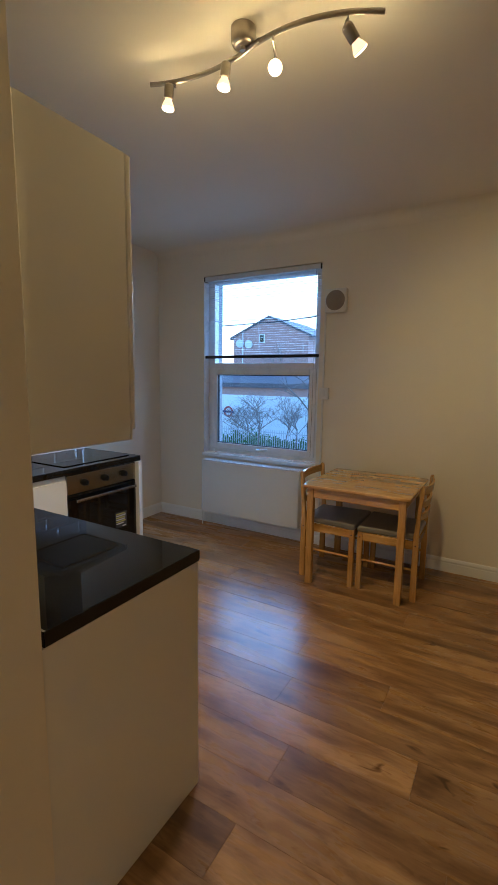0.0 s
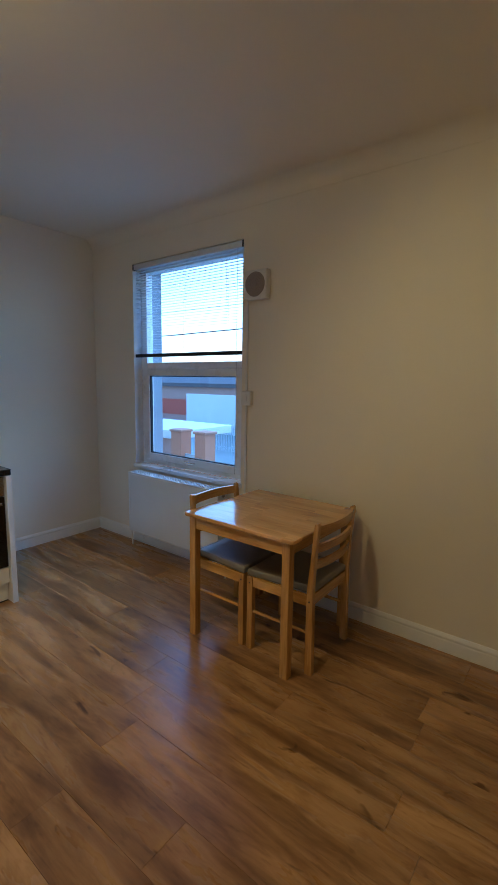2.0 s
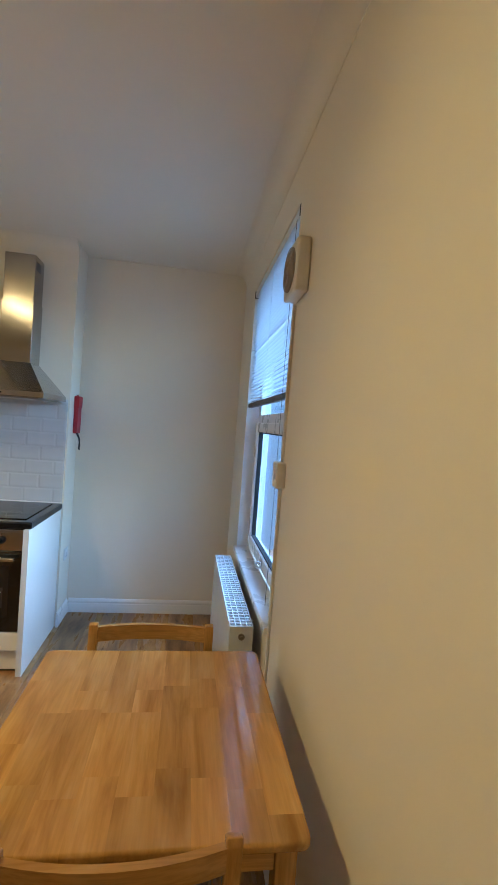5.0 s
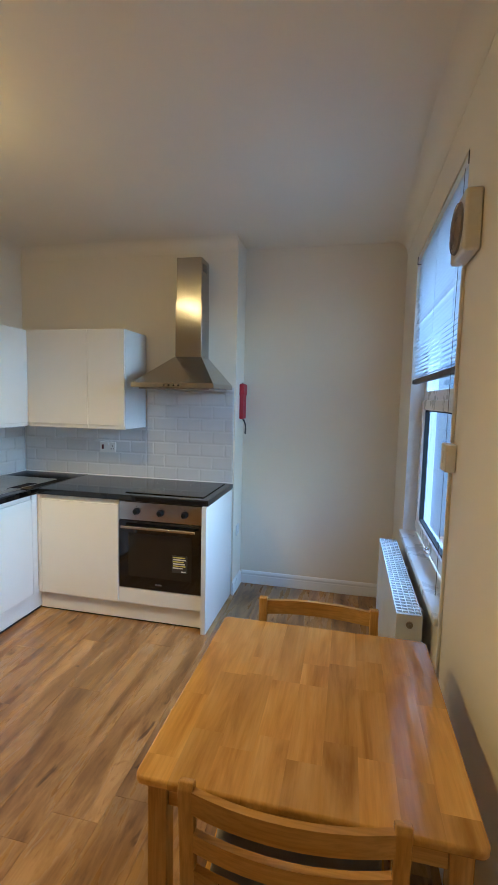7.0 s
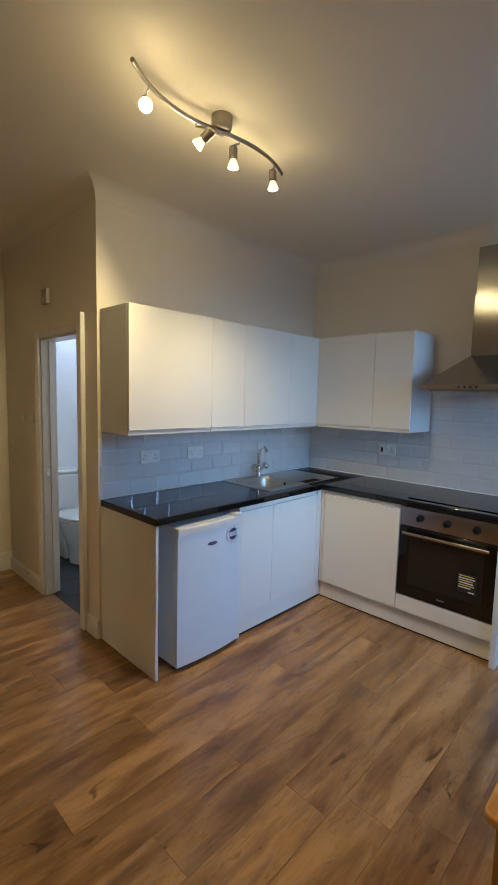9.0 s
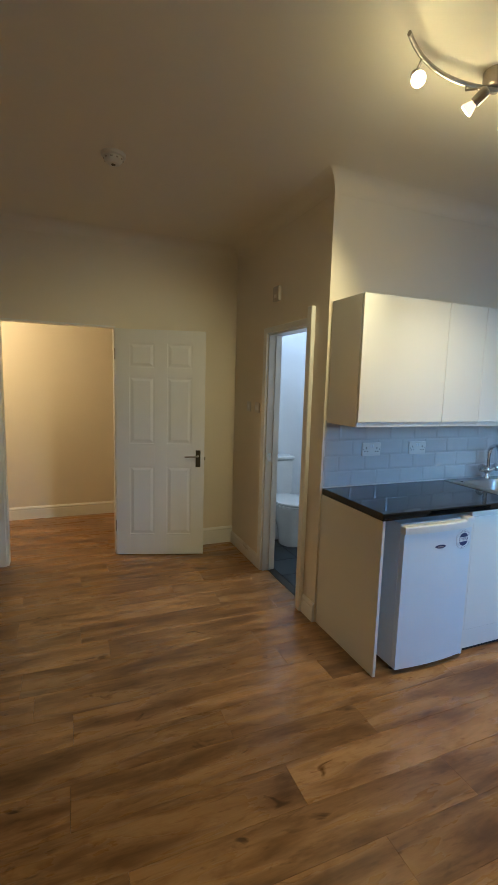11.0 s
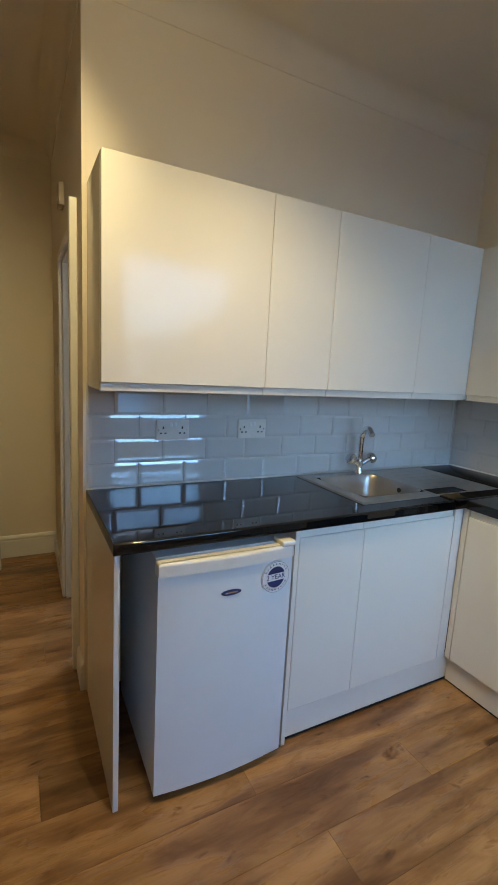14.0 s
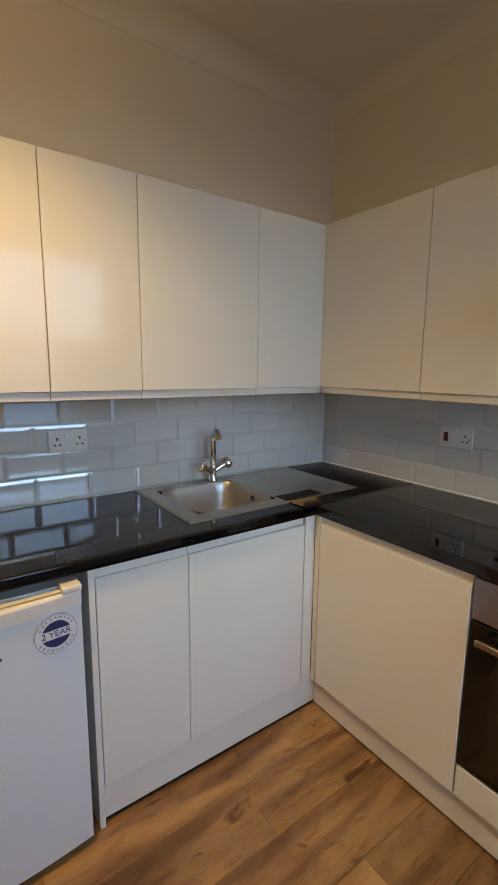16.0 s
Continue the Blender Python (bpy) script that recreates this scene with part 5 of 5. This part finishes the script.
def dining_chair():
    """A ladder-back chair facing -x, its back at x = 0, centred on y = 0."""
    ch = thing("dining_chair", "lacquered rubberwood dining chair with a grey padded seat", "chair", 0, 0, 0, "chairs at the dining table")
    wy, seat_z = 0.225, 0.435
    for s in (-1, 1):
        leg = bmesh.new()
        y = s * (wy - 0.019)
        side = [(-0.030, 0.0), (0.012, 0.0), (0.008, 0.30), (0.004, 0.45), (0.010, 0.62), (0.026, 0.80), (0.020, 0.815), (0.002, 0.81), (-0.014, 0.62), (-0.030, 0.45), (-0.030, 0.30)]
        prism(leg, side, "y", y - 0.016, y + 0.016)
        bmesh.ops.bevel(leg, geom=leg.edges[:], offset=0.003, segments=1, affect="EDGES")
        part("back_leg", leg, PINE, ch)
        part("front_leg", boxes((-0.405, -0.368, y - 0.018, y + 0.018, 0.0, seat_z - 0.005), bevel=0.004, segments=2), PINE, ch)
        part("side_rail", boxes((-0.37, -0.02, y - 0.010, y + 0.010, seat_z - 0.065, seat_z - 0.008), bevel=0.002), PINEX, ch)
        part("side_stretcher", rod(bmesh.new(), (-0.385, y, 0.225), (-0.01, y, 0.225), 0.009), PINEX, ch)
        part("screw_plug", rod(rod(bmesh.new(), (-0.012, y + s * 0.0155, 0.40), (-0.012, y + s * 0.0168, 0.40), 0.005), (-0.386, y + s * 0.0175, 0.395), (-0.386, y + s * 0.019, 0.395), 0.005), BRONZE, ch)
    part("front_rail", boxes((-0.398, -0.378, -wy + 0.036, wy - 0.036, seat_z - 0.065, seat_z - 0.008), bevel=0.002), PINEY, ch)
    part("back_rail", boxes((-0.025, -0.005, -wy + 0.034, wy - 0.034, seat_z - 0.065, seat_z - 0.008), bevel=0.002), PINEY, ch)
    seat = boxes((-0.41, -0.005, -wy + 0.002, wy - 0.002, seat_z - 0.006, seat_z + 0.034), bevel=0.016, segments=4)
    for v in seat.verts:
        if v.co.z > seat_z + 0.02:
            v.co.z += 0.010 * max(0.0, 1 - (v.co.y / wy) ** 2) * max(0.0, 1 - ((v.co.x + 0.205) / 0.21) ** 2)
        if v.co.x > -0.045 and abs(v.co.y) > wy - 0.04:
            v.co.y = math.copysign(wy - 0.042, v.co.y)
    part("seat", seat, SEATF, ch, "grey padded vinyl seat")
    for z, hgt, lean in ((0.748, 0.052, 0.015), (0.656, 0.045, 0.005), (0.568, 0.045, -0.002)):
        bm = bmesh.new()
        n = 10
        ringz = []
        for k in range(n + 1):
            yy = -wy + 0.03 + (2 * wy - 0.06) * k / n
            bow = 0.028 * (1 - (2 * k / n - 1) ** 2)
            x0 = lean - 0.010 + bow
            ringz.append([bm.verts.new(p) for p in ((x0, yy, z), (x0 + 0.016, yy, z), (x0 + 0.020, yy, z + hgt), (x0 + 0.004, yy, z + hgt))])
        for a, b in zip(ringz, ringz[1:]):
            for k in range(4):
                bm.faces.new((a[k], a[(k + 1) % 4], b[(k + 1) % 4], b[k]))
        bm.faces.new(ringz[0][::-1])
        bm.faces.new(ringz[-1])
        bmesh.ops.recalc_face_normals(bm, faces=bm.faces)
        part("back_slat", bm, PINEY, ch)
    return ch


chair_a = dining_chair()
chair_a.matrix_basis = pose(-0.175, 3.562, 0, 0, 0, 1.0)
chair_b = copy_thing(chair_a, pose(-1.005, 3.555, 0, 0, 0, 180))

# ---- outdoors ----
GZ = -3.3
structure("ground", boxes((-400, 400, 4.32, 500, GZ - 0.3, GZ)), ASPH, "pale grey concrete yard and road")
structure("facade", boxes((-9.0, -3.25, 4.0, 4.32, GZ, 6.5), (2.4, 9.0, 4.0, 4.32, GZ, 6.5), (-3.25, 2.4, 4.02, 4.32, GZ, -0.06), (-3.25, 2.4, 4.02, 4.32, 2.92, 6.5)), BRICK, "brick back wall of the building")

# brick outrigger beside the window
wing = thing("brick_outrigger", "orange brick rear wing of the building", "building", -7.4, 5.8, GZ)
part("wall", boxes((-9.0, -5.845, 4.325, 7.195, GZ, 7.2)), MORTAR, wing)
courses = bmesh.new()
bedge = random.Random(3)
for c in range(130):
    z = GZ + 0.075 * c
    off = 0.1125 if c % 2 else 0.0
    y = 4.33 - off
    while y < 7.21:
        y0, y1 = max(y, 4.33), min(y + 0.215, 7.21)
        if y1 - y0 > 0.03 and -1.0 < z < 6.5:
            d = bedge.uniform(-0.002, 0.002)
            box(courses, -5.85, -5.838 + d, y0, y1, z, z + 0.065)
        y += 0.225
stuff = part("brick_courses", courses, BRICK, wing, smooth=0)
tagged(stuff, kind="stuff")


def far_house():
    hs = thing("gable_house", "brown brick gable-ended house across the road", "house", -20, 40, GZ)
    bm = bmesh.new()
    prism(bm, [(-24.3, GZ), (-16.2, GZ), (-16.2, 5.5), (-20.3, 7.25), (-24.3, 5.5)], "y", 39.0, 48.0)
    part("wall", bm, REDHOUSE, hs, smooth=0)
    for s, ex in ((-1, -24.7), (1, -15.8)):
        bm = bmesh.new()
        prism(bm, [(-20.3, 7.25), (-20.3, 7.45), (ex, 5.5), (ex, 5.3)], "y", 38.85, 48.1)
        part("roof", bm, ROOFM, hs, smooth=0)
    win = part("window", boxes((-21.35, -20.75, 38.93, 39.0, 4.9, 5.75)), UPVC, hs)
    part("pane", boxes((-21.28, -20.82, 38.92, 38.935, 4.97, 5.68)), BLACKGL, win)
    for x, z in ((-23.4, 4.9), (-22.4, 4.8)):
        d = lathe(bmesh.new(), [(0.05, 0.0), (0.25, 0.03), (0.40, 0.10)], pose(x, 38.75, z, 90, 0, 20), 20)
        rod(d, (x, 38.75, z), (x, 39.0, z - 0.2), 0.03)
        part("satellite_dish", d, RENDERW, hs, "pale satellite dish")
    part("drainpipe", rod(bmesh.new(), (-23.2, 38.95, GZ), (-23.2, 38.95, 6.0), 0.05), RENDERW, hs)
    return hs


far_house()
low = thing("brick_shed", "long low brick building with a dark roof", "building", -24, 36, GZ)
part("wall", boxes((-42, -10, 34.0, 38.0, GZ, 0.9)), REDHOUSE, low, smooth=0)
rf = bmesh.new()
prism(rf, [(33.6, 0.9), (38.4, 0.9), (38.4, 1.1), (36.0, 1.9), (33.6, 1.1)], "x", -42.3, -9.7)
part("roof", rf, ROOFM, low, smooth=0)
part("fascia", boxes((-42.2, -9.8, 33.5, 33.6, 0.72, 0.98)), ROOFM, low)
part("shutter", boxes((-41.5, -30.2, 33.9, 33.98, -2.2, -0.6)), SHUTTER, low, "orange-red roller shutter")
single("rendered_wall", boxes((-29.6, -12, 31.0, 31.3, GZ, 0.15)), RENDERW, "long white rendered boundary wall", "wall")
sign = thing("station_sign", "white sign board with a ring and bar emblem", "sign", -18.7, 29.6, GZ)
part("board", boxes((-19.5, -18.0, 29.6, 29.66, -1.9, -0.35)), RENDERW, sign)
part("post", rod(rod(bmesh.new(), (-19.4, 29.7, GZ), (-19.4, 29.7, -0.4), 0.05), (-18.1, 29.7, GZ), (-18.1, 29.7, -0.4), 0.05), RAIL, sign)
part("ring_emblem", tube(bmesh.new(), [(-18.75 + 0.36 * math.cos(a * math.pi / 14), 29.56, -1.1 + 0.36 * math.sin(a * math.pi / 14)) for a in range(29)], 0.07, 8), material("faded_red_paint", (0.35, 0.05, 0.05), 0.5), sign, "red ring")
part("bar_emblem", boxes((-19.25, -18.25, 29.50, 29.56, -1.18, -1.02)), NAVY, sign, "navy bar")
fence = thing("metal_railing", "grey vertical bar metal railing", "fence", -18, 24.0, GZ)
part("rail", boxes((-20, -6, 23.98, 24.02, GZ + 0.25, GZ + 0.30)), RAIL, fence)
part("rail", boxes((-20, -6, 23.98, 24.02, GZ + 1.55, GZ + 1.60)), RAIL, fence)
bar_me = mesh_of("bar", boxes((-0.015, 0.015, -0.015, 0.015, 0, 1.75)), RAIL, 0)
for k in range(93):
    b = new("bar", bar_me)
    b.parent = fence
    b.location = (-1.9 + 0.15 * k, 0, 0)

# sheds, piers and clutter in the yard
yard = thing("yard_store", "low white flat-roofed store with brick piers", "shed", -16, 16, GZ)
part("wall", boxes((-19.6, -12.4, 14.0, 14.25, GZ, -0.9)), REDHOUSE, yard)
part("flat_roof", boxes((-19.8, -12.2, 13.6, 17.0, -0.9, -0.55), bevel=0.03), RENDERW, yard, "white flat roof")
for x in (-12.3, -11.0):
    part("brick_pier", boxes((x, x + 0.55, 13.4, 13.95, GZ, -0.55)), BRICK, yard, "brick gate pier")
    part("pier_cap", boxes((x - 0.06, x + 0.61, 13.34, 14.0, -0.55, -0.45), bevel=0.02), MORTAR, yard)
part("gate", boxes((-11.75, -11.0, 13.6, 13.66, GZ + 0.1, -1.4)), RAIL, yard)
for k, (x, y, s) in enumerate(((-11.3, 12.4, 0.5), (-10.6, 12.7, 0.42), (-12.1, 12.6, 0.45))):
    bm = bmesh.new()
    bmesh.ops.create_icosphere(bm, subdivisions=3, radius=s, matrix=Matrix.Translation((x, y, GZ + s * 0.8)))
    for v in bm.verts:
        v.co += 0.16 * Vector(noise.noise_vector(v.co * 4))
        v.co.z = max(v.co.z, GZ)
    single("rubbish_bag", bm, PALE if k % 2 else RAIL, "tied plastic sack lying in the yard", "bag", "sacks in the yard")


def shrub(x, y, z, r, seed):
    rnd = random.Random(seed)
    bm = bmesh.new()
    for _ in range(800):
        a, q = rnd.uniform(0, 2 * math.pi), rnd.random() ** 0.5
        px, py = x + 1.5 * r * q * math.cos(a), y + r * q * math.sin(a)
        pz = z + r * 0.9 * (1 - q * q) * rnd.uniform(0.1, 1.0) + 0.05
        s = rnd.uniform(0.07, 0.15)
        u = Vector((rnd.uniform(-1, 1), rnd.uniform(-1, 1), rnd.uniform(-0.4, 1))).normalized()
        v = u.orthogonal().normalized()
        c = Vector((px, py, pz))
        w = u.cross(v)
        bm.faces.new([bm.verts.new(p) for p in (c - s * v, c + 0.5 * s * w, c + s * v, c - 0.5 * s * w)])
    ob = single("shrub", bm, GRASS, "low green leafy shrub behind the railing", "shrub", "shrubs", smooth=0)
    return ob


for k in range(7):
    shrub(-15.6 + 0.85 * k, 25.0 + 0.4 * math.sin(k * 2.1), GZ, 1.5 + 0.4 * math.sin(k), 20 + k)


def bare_tree(x, y, height, seed, label):
    """A leafless tree: a tapered trunk with limbs that fork down to twigs."""
    rnd = random.Random(seed)
    tr = thing("bare_tree", label, "tree", x, y, GZ, "bare trees")
    trunk, twigs = bmesh.new(), bmesh.new()
    def grow(bm, at, way, length, r, level):
        mid = at + way * length * 0.5 + Vector((rnd.uniform(-1, 1), rnd.uniform(-1, 1), 0)) * length * 0.06
        end = at + way * length
        sides = 7 if level < 2 else 4
        rod(bm, at, mid, r, r * 0.82, sides)
        rod(bm, mid, end, r * 0.82, r * 0.6, sides)
        if level >= 4:
            return
        for _ in range(4 if level else 6):
            t = rnd.uniform(0.45, 1.0)
            side = Vector((rnd.uniform(-1, 1), rnd.uniform(-1, 1), rnd.uniform(-0.2, 0.8))).normalized()
            grow(twigs if level else trunk, at.lerp(end, t), (way * 0.55 + side * 0.75).normalized(), length * rnd.uniform(0.5, 0.72), r * 0.55, level + 1)
    grow(trunk, Vector((x, y, GZ)), Vector((0.05, 0, 1)).normalized(), height * 0.42, height * 0.010, 0)
    part("trunk", trunk, BARK, tr)
    part("twigs", twigs, BARK, tr, smooth=0)
    return tr


bare_tree(-10.2, 25.5, 9.5, 4, "tall leafless tree behind the railing")
bare_tree(-12.6, 23.4, 5.6, 9, "small leafless tree behind the railing")
bare_tree(-15.3, 26.6, 4.4, 21, "leafless bushy tree behind the railing")
bare_tree(-14.6, 24.8, 4.6, 12, "small leafless bushy tree behind the railing")
bare_tree(-11.5, 25.2, 5.0, 31, "leafless bushy tree behind the railing")
bare_tree(-10.7, 24.6, 4.4, 37, "small leafless bushy tree behind the railing")
wire = thing("overhead_cable", "thin dark overhead cables crossing the sky", "cable", -10, 20, GZ)
for px, py, pz in ((-40, 21, 4.6), (10, 19.3, 5.4)):
    part("pole", rod(bmesh.new(), (px, py, GZ), (px, py, pz + 0.3), 0.12, 0.08), BARK, wire)
part("cable", tube(bmesh.new(), [(-40, 21, 4.6), (-25, 20.5, 4.05), (-10, 20, 4.2), (10, 19.3, 5.4)], 0.03, 5), BLACKPL, wire)

# ---- floors, planks and tiles: the pieces ----
floor = structure("floor", boxes((-3.05, 2.3, -2.06, 4.02, -0.06, -FLOOR_T)), RUBBER, "oak-look laminate floor")
bath_floor = structure("bathroom_floor", boxes((XW, -0.70, -1.0, 0.79, -0.058, -0.008)), GROUT, "dark slate tiled bathroom floor")
PW, PL, Y0 = 0.1955, 1.292, 1.4335
ENDS = {-1: -0.395, 1: -0.38, 3: -0.55, 5: -0.61, 6: -0.735, 7: -0.855, 0: -1.05, 2: -1.2, 4: -1.4}
plank_cache = {}


def plank_mesh(length):
    key = round(length, 3)
    if key not in plank_cache:
        bm = bmesh.new()
        g, c = 0.0003, 0.0004
        x, y = length / 2 - g, PW / 2 - g
        low = [bm.verts.new(p) for p in ((-x, -y, -FLOOR_T), (x, -y, -FLOOR_T), (x, y, -FLOOR_T), (-x, y, -FLOOR_T))]
        midv = [bm.verts.new((v.co.x, v.co.y, -3 * c)) for v in low]
        topv = [bm.verts.new(p) for p in ((-x + c, -y + c, 0), (x - c, -y + c, 0), (x - c, y - c, 0), (-x + c, y - c, 0))]
        for a, b in ((low, midv), (midv, topv)):
            for k in range(4):
                bm.faces.new((a[k], a[(k + 1) % 4], b[(k + 1) % 4], b[k]))
        bm.faces.new(topv)
        plank_cache[key] = mesh_of("plank", bm, OAK, 0)
    return plank_cache[key]


rows_rng = random.Random(11)
for k in range(-18, 14):
    yc = Y0 + PW * (k + 0.5)
    if yc < -2.06 or yc > 4.1:
        continue
    lo = -3.03 if yc > 0.84 else (-0.645 if yc > -1.1 else -0.69)
    hi = 2.30
    end = ENDS.get(k, rows_rng.uniform(-1.5, -0.2))
    x = end - PL * math.ceil((end - lo) / PL)
    while x < hi:
        a, b = max(x, lo), min(x + PL, hi)
        if b - a > 0.06:
            pl = new("plank", plank_mesh(b - a))
            pl.parent = floor
            pl.location = ((a + b) / 2, yc, 0)
        x += PL

slate_me = mesh_of("floor_tile", boxes((-0.147, 0.147, -0.147, 0.147, -0.008, 0.0), bevel=0.001), SLATE, 0)
for i in range(7):
    for j in range(6):
        t = new("floor_tile", slate_me)
        t.parent = bath_floor
        t.location = (-0.86 - 0.3 * i, 0.62 - 0.3 * j, 0.0)


def tile_mesh(w, h):
    """A bevel-edged wall tile: x across, z up, face towards +y."""
    bm = bmesh.new()
    x, z, e = w / 2 - 0.0005, h / 2 - 0.0004, 0.012
    back = [bm.verts.new(p) for p in ((-x, 0, -z), (x, 0, -z), (x, 0, z), (-x, 0, z))]
    edge = [bm.verts.new((v.co.x, 0.004, v.co.z)) for v in back]
    ex, ez = max(x - e, 0.002), max(z - e, 0.002)
    face_ = [bm.verts.new(p) for p in ((-ex, 0.0062, -ez), (ex, 0.0062, -ez), (ex, 0.0062, ez), (-ex, 0.0062, ez))]
    for a, b in ((back, edge), (edge, face_)):
        for k in range(4):
            bm.faces.new((a[k], a[(k + 1) % 4], b[(k + 1) % 4], b[k]))
    bm.faces.new(face_)
    bmesh.ops.recalc_face_normals(bm, faces=bm.faces)
    return mesh_of("tile", bm, TILE, 0)


tiles_kitchen = structure("splashback", boxes((XW, XB - 0.012, YK, YK + 0.003, WZ1 + 0.001, 1.336)), GROUT, "white bevelled metro tiles behind the sink")
tiles_oven = structure("splashback", boxes((XW, XW + 0.003, YK + 0.003, 2.768, WZ1 + 0.001, 1.336), (XW, XW + 0.003, 2.04, 2.768, 1.336, 1.655)), GROUT, "white bevelled metro tiles behind the hob")
tile_cache = {}


def lay(parent, start, stop, z_end, place, first):
    """Rows of 20 x 10 cm tiles in half bond from start to stop."""
    row, z = 0, WZ1 + 0.002
    while z < z_end - 0.02:
        h = min(0.1, z_end - z)
        x = first + (0.1 if row % 2 else 0.0)
        while x > start:
            x -= 0.2
        while x < stop - 0.012:
            a, b = max(x, start), min(x + 0.2, stop)
            if b - a > 0.014:
                key = (round(b - a, 3), round(h, 3))
                if key not in tile_cache:
                    tile_cache[key] = tile_mesh(*key)
                t = new("tile", tile_cache[key])
                t.parent = parent
                t.matrix_basis = place((a + b) / 2, z + h / 2)
            x += 0.2
        z += 0.1
        row += 1


rnd_tile = random.Random(2)


def wobble():
    return pose(0, rnd_tile.uniform(-0.0002, 0.0002), 0, rnd_tile.uniform(-0.3, 0.3), 0, rnd_tile.uniform(-0.2, 0.2))


lay(tiles_kitchen, XW + 0.011, XB - 0.012, 1.334, lambda u, z: pose(u, YK + 0.003, z, 0, 0, 0) @ wobble(), -1.01)
lay(tiles_oven, YK + 0.013, 2.04, 1.334, lambda u, z: pose(XW + 0.003, u, z, 0, 0, -90) @ wobble(), 1.1)
lay(tiles_oven, 2.04, 2.768, 1.634, lambda u, z: pose(XW + 0.003, u, z, 0, 0, -90) @ wobble(), 1.1)
